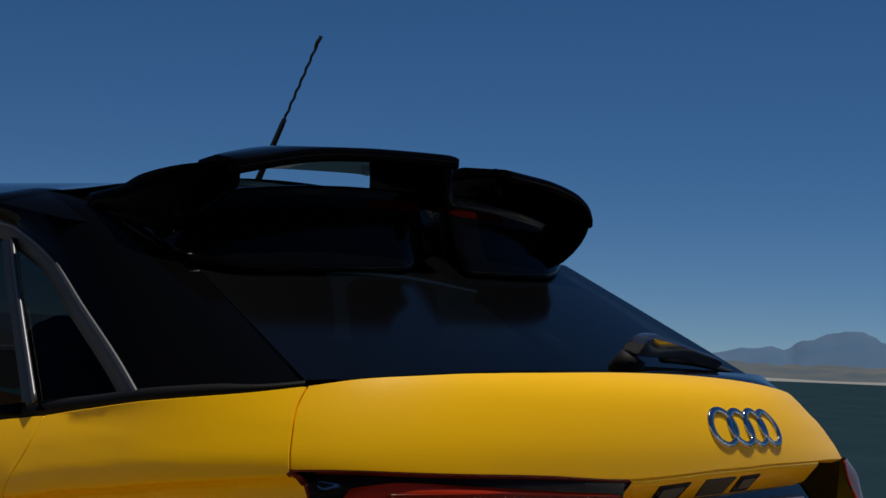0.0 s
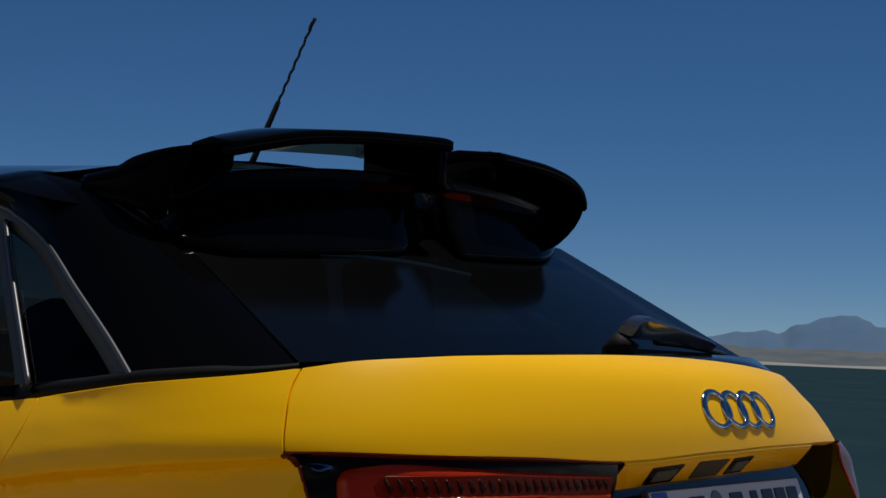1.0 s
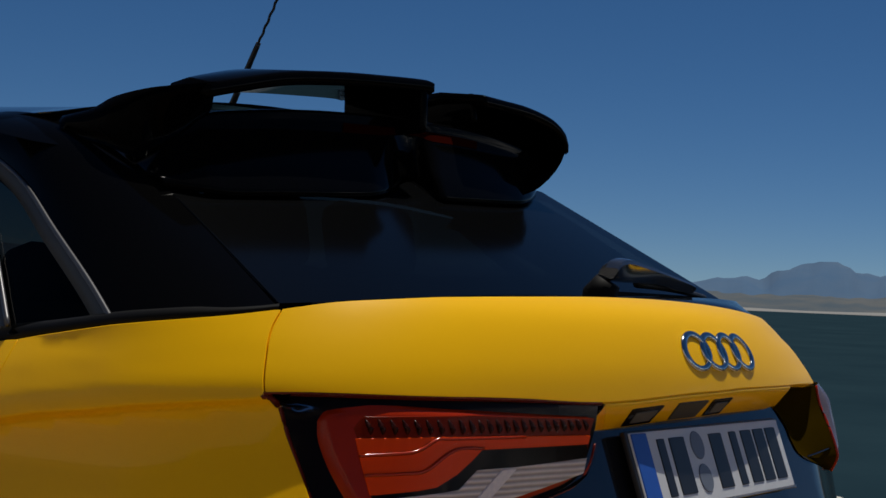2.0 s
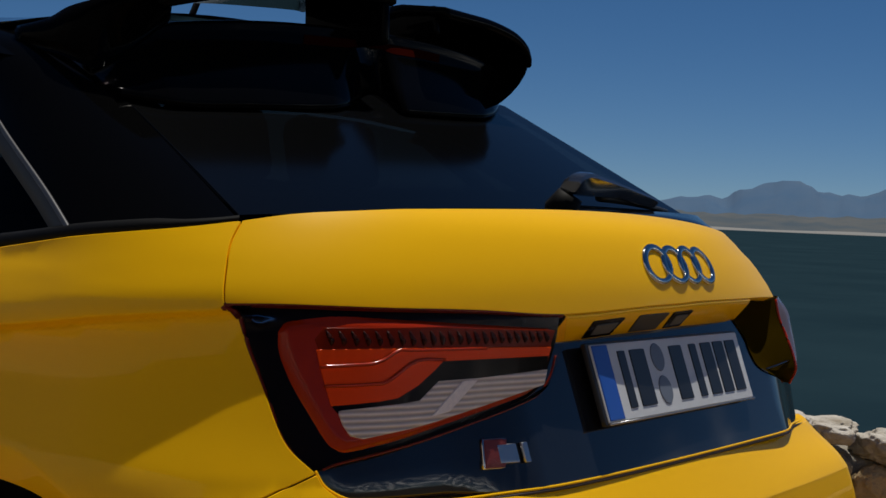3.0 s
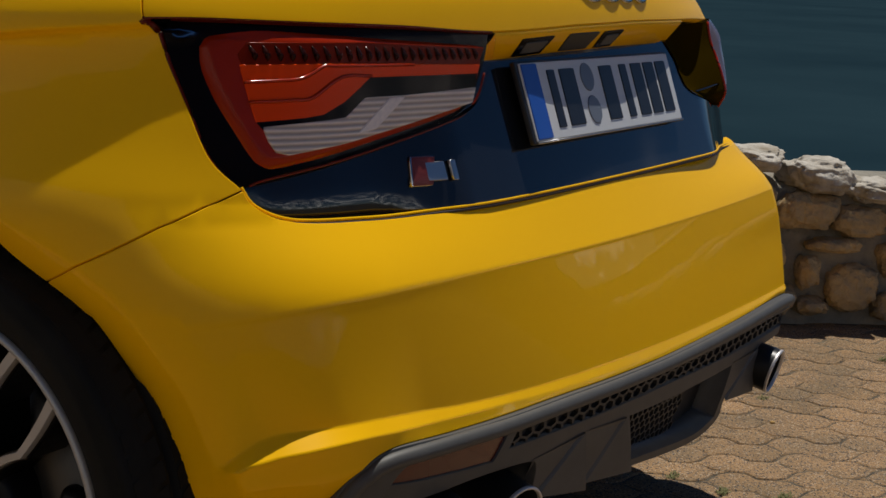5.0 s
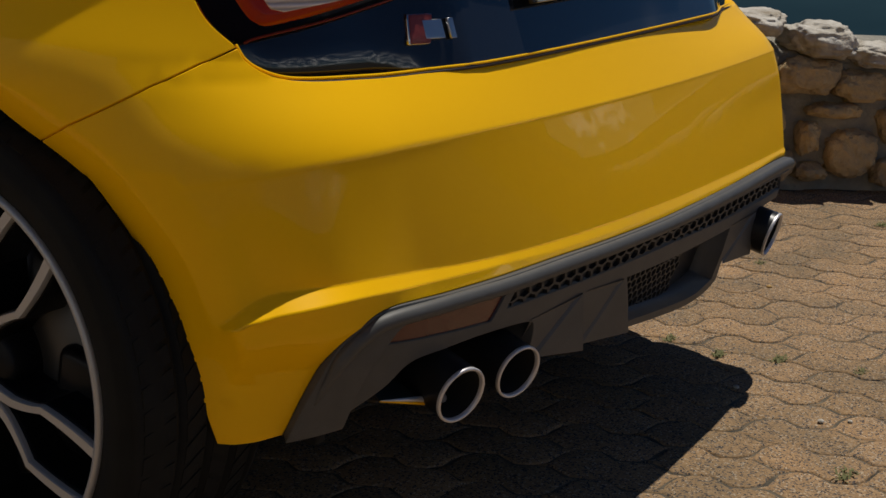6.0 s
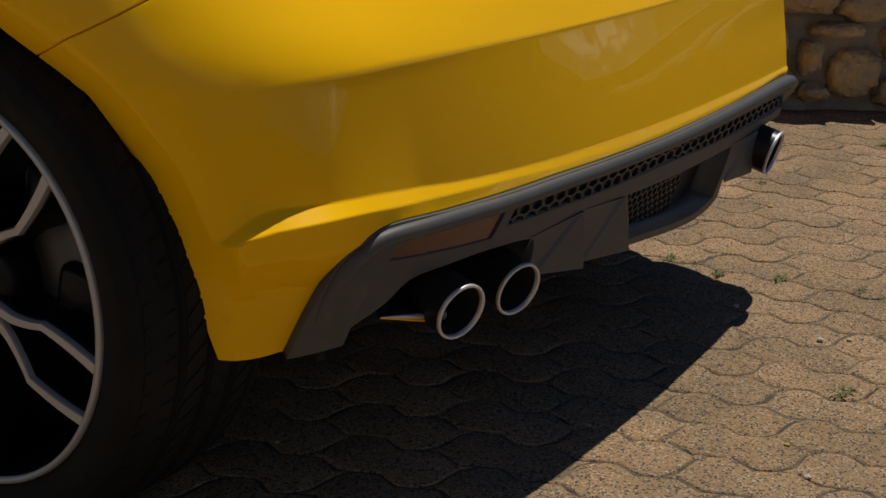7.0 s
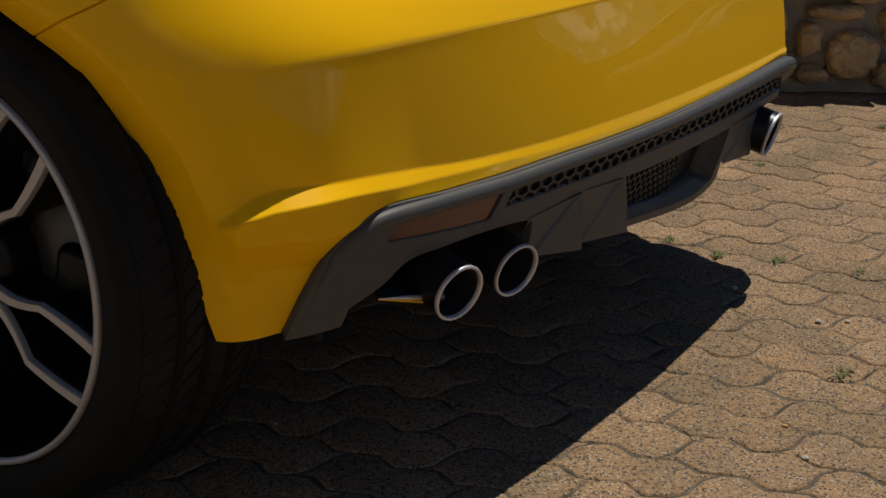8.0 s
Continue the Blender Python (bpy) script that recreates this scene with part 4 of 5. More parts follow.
# fins under the insert: a sharp-edged wedge each, with a slanting hollow
for (au, az), (bu, bz), (cu, cz), (du, dz), out in (((-0.359, 0.336), (-0.222, 0.343), (-0.211, 0.257), (-0.341, 0.276), 0.012), ((-0.205, 0.343), (-0.090, 0.335), (-0.046, 0.244), (-0.195, 0.259), 0.010),
                                                   ((0.335, 0.326), (0.457, 0.325), (0.470, 0.25), (0.347, 0.257), 0.012)):
    a, b, c, d = skin(au, az, -0.009), skin(bu, bz, -0.007), skin(cu, cz, 0.5 * out - 0.002), skin(du, dz, -0.006)
    m = skin(0.45 * au + 0.55 * du, 0.45 * az + 0.55 * dz, -0.024)
    bi, ci = skin(bu + 0.004, bz, -0.03), skin(cu + 0.004, cz, -0.03)
    bm = bmesh.new()
    va, vb, vc, vd, vm, vbi, vci = [bm.verts.new(p) for p in (a, b, c, d, m, bi, ci)]
    for f in ((va, vm, vb), (vm, vd, vb), (vd, vc, vb), (vb, vc, vci, vbi)):
        bm.faces.new(f)
    bmesh.ops.recalc_face_normals(bm, faces=bm.faces)
    if bm.faces[:][0].normal.y > 0:
        bmesh.ops.reverse_faces(bm, faces=bm.faces)
    car_part("fin", bm, GREY, trim, smooth=False)


def exhaust(x, y, z, r=0.0373):
    ax = (0.25, 1, 0.23) if x < 0 else (-0.09, 1, 0.26)
    pipe = car_part("exhaust_tip", lathe([(0.0035, r - 0.0005), (0.001, r), (-0.0015, r - 0.0008), (-0.0015, r - 0.0034), (0.002, r - 0.0042), (0.004, r - 0.0044)], ax, (x, y, z), 48), SATIN, None,
                    "round chrome exhaust tip")
    car_part("pipe", lathe([(0.16, r * 0.93), (0.03, r * 0.975), (0.0037, r - 0.0008)], ax, (x, y, z), 40), PIPE, pipe, "steel pipe, its shade put into a dark colour")
    # near-black lining paints the shade inside the tip
    car_part("bore", lathe([(0.004, r - 0.0046), (0.15, r - 0.012), (0.151, 0.001)], ax, (x, y, z), 32), SHADE_BLACK, pipe)


for x, y, z in ((-0.523, 0.142, 0.294), (-0.385, 0.142, 0.283), (0.512, 0.136, 0.282)):
    exhaust(x, y, z, 0.0373 if x < 0 else 0.041)
p, q = skin(-0.653, 0.303, -0.004), skin(-0.575, 0.273, -0.004)
q = p.lerp(q, 1.06)
rows = [[p, p + Vector((0.05, 0.07, 0.012))], [p.lerp(q, 0.5), p.lerp(q, 0.5) + Vector((0.06, 0.09, 0.02))], [q, q + Vector((0.06, 0.10, 0.03))]]
bm = grid(rows)
bmesh.ops.solidify(bm, geom=bm.faces[:], thickness=0.004)
shield = car_part("heat_shield", bm, GREY, trim, "thin dark heat shield")
# yellow bar paints the bodywork's reflection along this edge
car_part("painted_edge", tube([p, p.lerp(q, 0.5), q], lambda t: 0.0008 + 0.0016 * t, 8), YELLOW, shield)
hi = Vector((0.006, 0, 0.0055))
car_part("steel_edge", tube([p + hi * 0.1, p.lerp(q, 0.5) + hi * 0.6, q + hi * 1.1], lambda t: 0.0006 + 0.0050 * t, 10), SATIN, shield, "bright steel edge")
# dark underside: the near-black box is added to block light
car_part("underbody_shade", box(1.30, 3.4, 0.10, 0.03, pose(0, 2.12, 0.30)), SHADE_BLACK)
car_part("silencer", box(1.20, 0.22, 0.12, 0.04, pose(-0.02, 0.52, 0.28)), DARK_PLASTIC)


# ---------------------------------------------------------------- wheels
def wheel(x, y, side):
    """A wide tyre on a dark alloy rim with five machined forked spokes. side: -1 for the near side."""
    s = side
    w = car_part("wheel", lathe([(0.0, 0.236), (0.006, 0.246), (0.014, 0.258), (0.020, 0.285), (0.012, 0.2925), (0.013, 0.2945), (0.004, 0.2985), (-0.016, 0.3065), (-0.040, 0.3108), (-0.041, 0.3045), (-0.049, 0.3045), (-0.050, 0.3115), (-0.084, 0.312), (-0.085, 0.3050), (-0.094, 0.3050), (-0.095, 0.312), (-0.128, 0.312), (-0.129, 0.3050), (-0.138, 0.3050), (-0.139, 0.3118), (-0.170, 0.3112), (-0.171, 0.3045), (-0.178, 0.3045), (-0.179, 0.3105), (-0.205, 0.300), (-0.215, 0.270), (-0.21, 0.25)], (s, 0, 0), (x - s * 0.004, y, WHEEL_Z), 96), RUBBER, None,
                 "low-profile tyre on a dark alloy wheel")
    c = (x, y, WHEEL_Z)
    # sipes: short slanting bars across the shoulder and the ribs of the tread
    bm = bmesh.new()
    for i in range(72):
        for o0, o1, r0, r1, lean in ((0.001, -0.036, 0.3012, 0.3118, 0.05), (-0.052, -0.082, 0.3130, 0.3134, 0.06), (-0.097, -0.126, 0.3134, 0.3134, -0.06), (-0.141, -0.168, 0.3134, 0.3126, 0.06)):
            quad = []
            for o, r, k in ((o0, r0, 0.0), (o1, r1, lean), (o1, r1, lean + 0.066), (o0, r0, 0.066)):
                th = 2 * math.pi * i / 72 + k
                quad.append(bm.verts.new((x + s * (o - 0.004), y - r * math.cos(th), WHEEL_Z + r * math.sin(th))))
            top = bm.faces.new(quad)
            ext = bmesh.ops.extrude_face_region(bm, geom=[top])
            for v in [g for g in ext["geom"] if isinstance(g, bmesh.types.BMVert)]:
                d = Vector((0, v.co.y - y, v.co.z - WHEEL_Z)).normalized()
                v.co -= d * 0.004
    bmesh.ops.recalc_face_normals(bm, faces=bm.faces)
    tagged(car_part("tread", bm, RUBBER, w, "black rubber tread blocks", smooth=False), kind="stuff")
    car_part("rim_lip", lathe([(0.000, 0.2340), (0.006, 0.2355), (0.007, 0.2405), (0.002, 0.243), (-0.006, 0.242)], (s, 0, 0), c, 96), RIM_FACE, w, "bright machined rim edge")
    car_part("rim_barrel", lathe([(0.000, 0.2340), (-0.02, 0.228), (-0.06, 0.220), (-0.19, 0.214), (-0.20, 0.12), (-0.20, 0.0)], (s, 0, 0), c, 64), RIM_DARK, w)
    car_part("brake_disc", lathe([(-0.075, 0.06), (-0.070, 0.075), (-0.070, 0.150), (-0.085, 0.152), (-0.09, 0.07)], (s, 0, 0), c, 64), DISC, w, "grey brake disc")
    car_part("brake_caliper", box(0.05, 0.07, 0.13, 0.012, Matrix.Translation(c) @ pose(-s * 0.075, 0, 0) @ Matrix.Rotation(radians(100), 4, "X") @ pose(0, 0.0, 0.145, 90, 0, 0)), RIM_DARK, w)
    car_part("hub", lathe([(-0.09, 0.075), (-0.035, 0.070), (-0.022, 0.060), (-0.020, 0.034), (-0.014, 0.031), (-0.012, 0.0)], (s, 0, 0), c, 40), RIM_DARK, w)
    for i in range(5):
        for d in (-1, 1):
            t0 = radians(52.9 + 72 * i)
            arm = [(0.045, 5), (0.095, 7.5), (0.150, 14.6), (0.236, 8.8)]
            for name, mat, wd, f0, f1 in (("spoke", RIM_DARK, 0.0095, -0.060, -0.004), ("spoke_face", RIM_FACE, 0.0062, -0.006, 0.0045)):
                rows = []
                pts = [(p[0] + (q[0] - p[0]) * e / 5, p[1] + (q[1] - p[1]) * e / 5) for p, q in zip(arm, arm[1:]) for e in range(5)] + arm[-1:]
                for j, (r, a) in enumerate(pts):
                    th = t0 + d * radians(a)
                    rad, tan = Vector((0, -math.cos(th), math.sin(th))), Vector((0, math.sin(th), math.cos(th)))
                    sink = -0.020 * max(0.0, 1 - r / 0.15)
                    ww = wd * (0.75 + 0.4 * abs(r - 0.14) / 0.1)
                    p = Vector(c) + rad * r
                    rows.append([p + tan * (e * ww) + Vector((s * (o + sink), 0, 0)) for e, o in ((-1, f0), (-1, f1 - 0.003), (-0.85, f1), (0.85, f1), (1, f1 - 0.003), (1, f0))])
                bm = grid(rows, closed=True, cap=True)
                bmesh.ops.recalc_face_normals(bm, faces=bm.faces)
                car_part(name, bm, mat, w, smooth=False)
    return w


for x, y, s in ((-0.866, WHEEL_Y, -1), (0.660, WHEEL_Y + 0.03, 1), (-0.866, WHEEL_Y + 2.47, -1), (0.866, WHEEL_Y + 2.47, 1)):
    wheel(x, y, s)
    # arch and inner side carry the well's shade in their near-black
    well = []
    for i in range(25):
        a = math.pi * i / 24
        q = (y - math.cos(a) * 0.335, WHEEL_Z + 0.01 + math.sin(a) * 0.335)
        well.append([Vector((s * e, *q)) for e in ((0.775, 0.70, 0.60) if q[1] > 0.50 else (0.66, 0.63, 0.60))])
    bm = grid(well)
    car_part("wheel_well", bm, SHADE_BLACK)
    car_part("inner_well", box(0.02, 0.66, 0.45, 0.0, pose(s * 0.595, y, 0.44)), SHADE_BLACK)


# ---------------------------------------------------------------- greenhouse
def roof_z(x, y):
    return 1.332 + 0.055 * min(0.7, max(0.0, y - 1.2)) - 0.22 * x * x - 0.10 * max(0.0, y - 2.0) ** 2


GLASS_LOOP = outline([(-0.637, 0.528), (-0.292, 0.516), (0.1, 0.508), (0.374, 0.511), (0.575, 0.528)], [(0.575, 0.528), (0.54, 0.712), (0.50, 0.90)], [(0.50, 0.90), (0, 0.95), (-0.575, 0.89)],
                     [(-0.575, 0.89), (-0.602, 0.712), (-0.637, 0.528)])
rear_window = car_part("rear_window", sheet(window, GLASS_LOOP, gap=0.003, step=0.03, depth=0.004), GLASS, label="dark tinted rear window")
rear_window.visible_shadow = False
inner = [window(x, y, -0.002) for x, y in inset(resample(GLASS_LOOP if area2(GLASS_LOOP) > 0 else GLASS_LOOP[::-1], 0.02), 0.055)]
edge = [window(x, y, -0.002) for x, y in resample(GLASS_LOOP if area2(GLASS_LOOP) > 0 else GLASS_LOOP[::-1], 0.02)]
car_part("window_frit", grid([edge + edge[:1], inner + inner[:1]]), GLOSS_BLACK, rear_window, "black printed border")

WINDOW_EDGE = [(0.673, 0.952), (0.764, 1.004), (0.892, 1.072), (1.017, 1.140), (1.124, 1.183), (1.201, 1.205), (1.45, 1.245), (1.9, 1.262), (2.4, 1.235)]
PILLAR_SEAM = [(-0.640, 0.526, 0.976), (-0.604, 0.712, 1.086), (-0.582, 0.865, 1.176), (-0.578, 1.0, 1.236), (-0.578, 1.15, 1.262), (-0.578, 1.30, 1.262), (-0.578, 1.45, 1.265), (-0.578, 1.9, 1.266), (-0.578, 2.4, 1.24)]
DIVIDER = [(0.871, 0.942), (0.935, 0.995), (0.999, 1.048), (1.080, 1.116), (1.151, 1.178)]


for side in (-1, 1):
    a = [side_window(y, z) for y, z in curve(WINDOW_EDGE, 6)]
    b = [Vector(p) for p in curve(PILLAR_SEAM, 6)]
    if side > 0:
        a, b = [Vector((-p.x, p.y, p.z)) for p in a], [Vector((-p.x * (0.90 if p.y < 1 else 1.0) , p.y, p.z + (0.02 if p.y < 1 else 0))) for p in b]
    rows = []
    for p, q in zip(a, b):
        out = Vector((side * 0.8, -0.4, 0.4))
        rows.append([p.lerp(q, t) + out * (0.024 * 4 * t * (1 - t)) * min(1.0, (p - q).length / 0.12) for t in (i / 8 for i in range(9))])
    bm = grid(rows, flip=side > 0)
    pillar = car_part("rear_pillar", bm, GLOSS_BLACK, None, "glossy black rear pillar and roof rail")
    # black strip between the glass and the painted flank
    belt = curve([(-0.815, 0.981), (-0.881, 0.970), (-1.005, 0.955), (-1.208, 0.929), (-1.55, 0.895), (-2.3, 0.865)], 6)
    rows = []
    for u, v in belt:
        k = min(1.0, max(0.6, (-u - 0.70) / 0.22))
        rows.append([skin(u if side < 0 else -u, v + k * dz, o) for dz, o in ((0.0, -0.012), (0.002, -0.004), (0.012, -0.006), (0.020, -0.016), (0.022, -0.06))])
    car_part("belt_strip", grid(rows, flip=side > 0), STRIP, pillar, "black rubber window strip")
    sw = (lambda y, z, o=0.0: side_window(y, z, o)) if side < 0 else (lambda y, z, o=0.0: Vector((-flank_x(z) + o, y, z + 0.5 * o)))
    quarter = outline([(0.660, 0.944), (0.871, 0.935)], DIVIDER, back(WINDOW_EDGE[:5]), n=6)
    pane = car_part("quarter_window", sheet(sw, quarter, offset=-0.006, gap=0.0, step=0.04, depth=0.004), SIDE_GLASS, None, "small dark quarter window")
    pane.visible_shadow = False
    door_glass = outline([(0.905, 0.930), (1.5, 0.895), (2.3, 0.865)], [(2.3, 0.865), (2.42, 1.05), (2.4, 1.22)], [(2.4, 1.22), (1.9, 1.255), (1.45, 1.238), (1.20, 1.200)], [(1.20, 1.200), (1.05, 1.075), (0.905, 0.930)], n=6)
    pane = car_part("door_window", sheet(sw, door_glass, offset=-0.008, gap=0.0, step=0.06, depth=0.004), SIDE_GLASS, None, "dark tinted door window")
    pane.visible_shadow = False
    car_part("window_trim", tube([sw(y, z, 0.001) for y, z in curve(WINDOW_EDGE, 6)], 0.0036, 8), TRIM, pillar, "grey satin window trim")
    car_part("window_trim", tube([sw(y, z, 0.0) for y, z in curve(DIVIDER, 5)], 0.0038, 8), TRIM, pillar, "grey satin window divider")
    rows = [[sw(y + 0.006, z, -0.003), sw(y + 0.03, z, -0.003), sw(y + 0.032, z, -0.02)] for y, z in curve(DIVIDER, 5)]
    car_part("door_frame", grid(rows, flip=side > 0), DARK_PLASTIC, pillar, "black door frame")
    rows = [[sw(y, z, 0.0), sw(y + 0.016, z - 0.014, -0.004), sw(y + 0.018, z - 0.016, -0.02)] for y, z in curve(WINDOW_EDGE[:6], 6)]
    car_part("glass_seal", grid(rows, flip=side > 0), DARK_PLASTIC, pillar, "black rubber seal")

rows = []
for i in range(31):
    y = 1.04 + 1.40 * i / 30
    rows.append([Vector((x, y, roof_z(x, y))) for x in (-0.59 + 1.18 * j / 24 for j in range(25))])
car_part("roof", grid(rows, flip=True), GLOSS_BLACK, label="glossy black roof")
# cabin behind the glass
car_part("parcel_shelf", box(1.10, 0.34, 0.02, 0.006, pose(0, 0.86, 0.93)), INTERIOR)
for x in (-0.33, 0.0, 0.33):
    seat = car_part("rear_seat", box(0.36, 0.12, 0.42, 0.04, pose(x, 1.16, 0.86, -14, 0, 0)), INTERIOR)
    car_part("headrest", box(0.24, 0.08, 0.15, 0.035, pose(x, 1.20, 1.13, -12, 0, 0)), INTERIOR, seat)
for s in (-1, 1):
    car_part("quarter_trim", box(0.03, 0.50, 0.46, 0.01, pose(s * 0.66, 0.74, 0.745)), INTERIOR)
    car_part("door_card", box(0.03, 1.75, 0.50, 0.01, pose(s * 0.735, 1.78, 0.665)), INTERIOR)
car_part("cabin_floor", box(1.35, 2.2, 0.04, 0.0, pose(0, 1.75, 0.40)), INTERIOR)
for x in (-0.36, 0.36):
    seat = car_part("front_seat", box(0.46, 0.14, 0.60, 0.05, pose(x, 2.05, 0.82, -14, 0, 0)), INTERIOR)
    car_part("headrest", box(0.26, 0.09, 0.18, 0.04, pose(x, 2.12, 1.20, -12, 0, 0)), INTERIOR, seat)

# ---------------------------------------------------------------- roof spoiler
LIP_EDGE = [(-0.595, 0.862, 1.184), (-0.540, 0.854, 1.222), (-0.49, 0.85, 1.250), (-0.454, 0.85, 1.264), (-0.296, 0.85, 1.291), (-0.161, 0.85, 1.306), (0.003, 0.85, 1.317), (0.153, 0.85, 1.323), (0.298, 0.85, 1.318), (0.397, 0.852, 1.303), (0.432, 0.856, 1.282)]
# lower edge of the visor, a finger's width over the glass: place along the lip, then x, y, z
UNDER = [(-0.595, -0.600, 0.792, 1.140), (-0.44, -0.508, 0.768, 1.136), (-0.31, -0.389, 0.766, 1.146), (-0.095, -0.178, 0.775, 1.166), (-0.058, -0.129, 0.786, 1.175), (-0.038, -0.085, 0.806, 1.189),
         (-0.020, -0.033, 0.834, 1.207), (-0.008, -0.008, 0.844, 1.214), (0.007, 0.013, 0.849, 1.217), (0.026, 0.033, 0.848, 1.217), (0.040, 0.031, 0.830, 1.207), (0.055, 0.018, 0.804, 1.192),
         (0.073, 0.012, 0.786, 1.181), (0.10, 0.022, 0.779, 1.178), (0.175, 0.092, 0.781, 1.182), (0.27, 0.187, 0.787, 1.188), (0.345, 0.276, 0.798, 1.195), (0.385, 0.336, 0.816, 1.205),
         (0.412, 0.390, 0.841, 1.219), (0.432, 0.445, 0.874, 1.236)]


def under(x):
    return Vector([pchip([(p[0], p[k]) for p in UNDER], x) for k in (1, 2, 3)])


spoiler = []
for x, y, z in curve(LIP_EDGE, 20):
    b = under(x)
    front = Vector((x * 1.15, 1.12, roof_z(x * 1.15, 1.12) - 0.004))
    lip = Vector((x, y, z))
    spoiler.append([front, front.lerp(lip, 0.4) - Vector((0, 0, 0.006)), lip + Vector((0, 0.03, 0.001)), lip + Vector((0, 0.004, -0.001)), lip + Vector((0, 0.0, -0.006)), lip + Vector((0, 0.006, -0.014)),
                    lip.lerp(b, 0.30) + Vector((0, 0.010, 0)), lip.lerp(b, 0.65) + Vector((0, 0.009, 0)), b + Vector((0, 0.002, 0.010)), b, b + Vector((0, 0.006, -0.002)), b + Vector((0, 0.05, 0.022)),
                    b + Vector((0, 0.20, 0.105))])
spoil = car_part("roof_spoiler", grid(spoiler), GLOSS_BLACK, None, "glossy black two-part roof spoiler")


def visor_face(x, t, o=0.0):
    k = Vector((x, pchip([(p[0], p[1]) for p in LIP_EDGE], x), pchip([(p[0], p[2]) for p in LIP_EDGE], x)))
    return (k + Vector((0, 0.006, -0.014))).lerp(k.lerp(under(x), 0.30) + Vector((0, 0.010, 0)), t) + Vector((0, -o, -0.5 * o))


rows = [[visor_face(x, t, 0.0015) for t in (0.15, 0.45, 0.75)] for x in (-0.165 + 0.375 * i / 36 for i in range(37))]
car_part("brake_light", grid(rows), BRAKE_RED, spoil, "dark red high brake light")

# near half: wing with a hole under it
WING = [(-0.010, 1.376), (-0.035, 1.376), (-0.12, 1.368), (-0.245, 1.354), (-0.365, 1.335), (-0.47, 1.308), (-0.530, 1.291)]


def wing(points, name, y_back, y_front, parent):
    rows = []
    for x, z in curve(points, 6):
        yf = y_front - 2.0 * max(0.0, abs(x) - 0.26) ** 2
        rows.append([Vector((x, y_back + dy * (yf - y_back), z + dz)) for dy, dz in ((0.0, -0.004), (0.03, 0.0), (0.5, 0.010), (0.9, 0.004), (1.0, -0.010), (0.9, -0.021), (0.5, -0.012), (0.2, -0.014), (0.04, -0.022), (0.0, -0.018))])
    bm = grid(rows, closed=True, cap=True)
    bmesh.ops.recalc_face_normals(bm, faces=bm.faces)
    return car_part(name, bm, GLOSS_BLACK, parent)


wing(WING, "wing", 0.79, 1.02, spoil)
bm = box(0.020, 0.178, 0.085, 0.008, pose(-0.024, 0.884, 1.327, -2, 0, 0), 3)
car_part("inner_strut", bm, GLOSS_BLACK, spoil)
top = [Vector(p) for p in curve([(-0.515, 0.79, 1.295), (-0.545, 0.80, 1.288), (-0.585, 0.845, 1.279), (-0.603, 0.90, 1.267), (-0.605, 0.945, 1.252), (-0.600, 1.02, 1.245)], 5)]
low = [Vector(p) for p in curve([(-0.462, 0.851, 1.262), (-0.490, 0.85, 1.244), (-0.545, 0.85, 1.205), (-0.592, 0.852, 1.180), (-0.605, 0.92, 1.200), (-0.600, 1.02, 1.220)], 5)]
rows = [[a.lerp(b, t) + Vector((-0.008 * 4 * t * (1 - t), -0.008 * 4 * t * (1 - t), 0)) for t in (0, 0.2, 0.4, 0.6, 0.8, 1.0)] for a, b in zip(top, low)]
bm = grid(rows)
bmesh.ops.solidify(bm, geom=bm.faces[:], thickness=0.014)
bmesh.ops.recalc_face_normals(bm, faces=bm.faces)
car_part("outer_strut", bm, GLOSS_BLACK, spoil)
# far half
WING_FAR = [(0.150, 1.379), (0.22, 1.379), (0.30, 1.378), (0.38, 1.368), (0.422, 1.350), (0.438, 1.328)]
wing(WING_FAR, "wing", 0.80, 1.0, spoil)
car_part("wing_filler", box(0.25, 0.02, 0.05, 0.006, pose(0.30, 0.93, 1.340)), GLOSS_BLACK, spoil)
car_part("inner_strut", box(0.018, 0.12, 0.055, 0.008, pose(0.160, 0.885, 1.350, -8, 0, 0), 3), GLOSS_BLACK, spoil)
top = [Vector(p) for p in curve([(0.434, 0.802, 1.330), (0.432, 0.83, 1.335), (0.44, 0.93, 1.335), (0.46, 1.0, 1.32)], 5)]
low = [Vector(p) for p in curve([(0.352, 0.808, 1.232), (0.365, 0.84, 1.225), (0.42, 0.93, 1.23), (0.46, 1.0, 1.25)], 5)]
rows = [[a.lerp(b, t) + Vector((0.022 * 4 * t * (1 - t), 0, 0)) for t in (0, 0.2, 0.4, 0.6, 0.8, 1.0)] for a, b in zip(top, low)]
bm = grid(rows)
bmesh.ops.solidify(bm, geom=bm.faces[:], thickness=0.014)
bmesh.ops.recalc_face_normals(bm, faces=bm.faces)
car_part("outer_strut", bm, GLOSS_BLACK, spoil)

# ---------------------------------------------------------------- aerial and wiper
a, b = Vector((0, 1.292, 1.345)), Vector((0, 1.137, 1.630))
aerial = car_part("aerial", tube([a.lerp(b, t) for t in (0.0, 0.14, 0.30, 0.44, 0.47)], lambda t: 0.0068 - 0.0022 * t, 10), DARK_PLASTIC, None, "black whip aerial on the roof")
car_part("foot", tube([a + Vector((0, 0.02, -0.012)), a + Vector((0, 0.012, 0.004)), a.lerp(b, 0.06)], lambda t: 0.019 - 0.012 * t, 12), DARK_PLASTIC, aerial)
n = 60
path = []
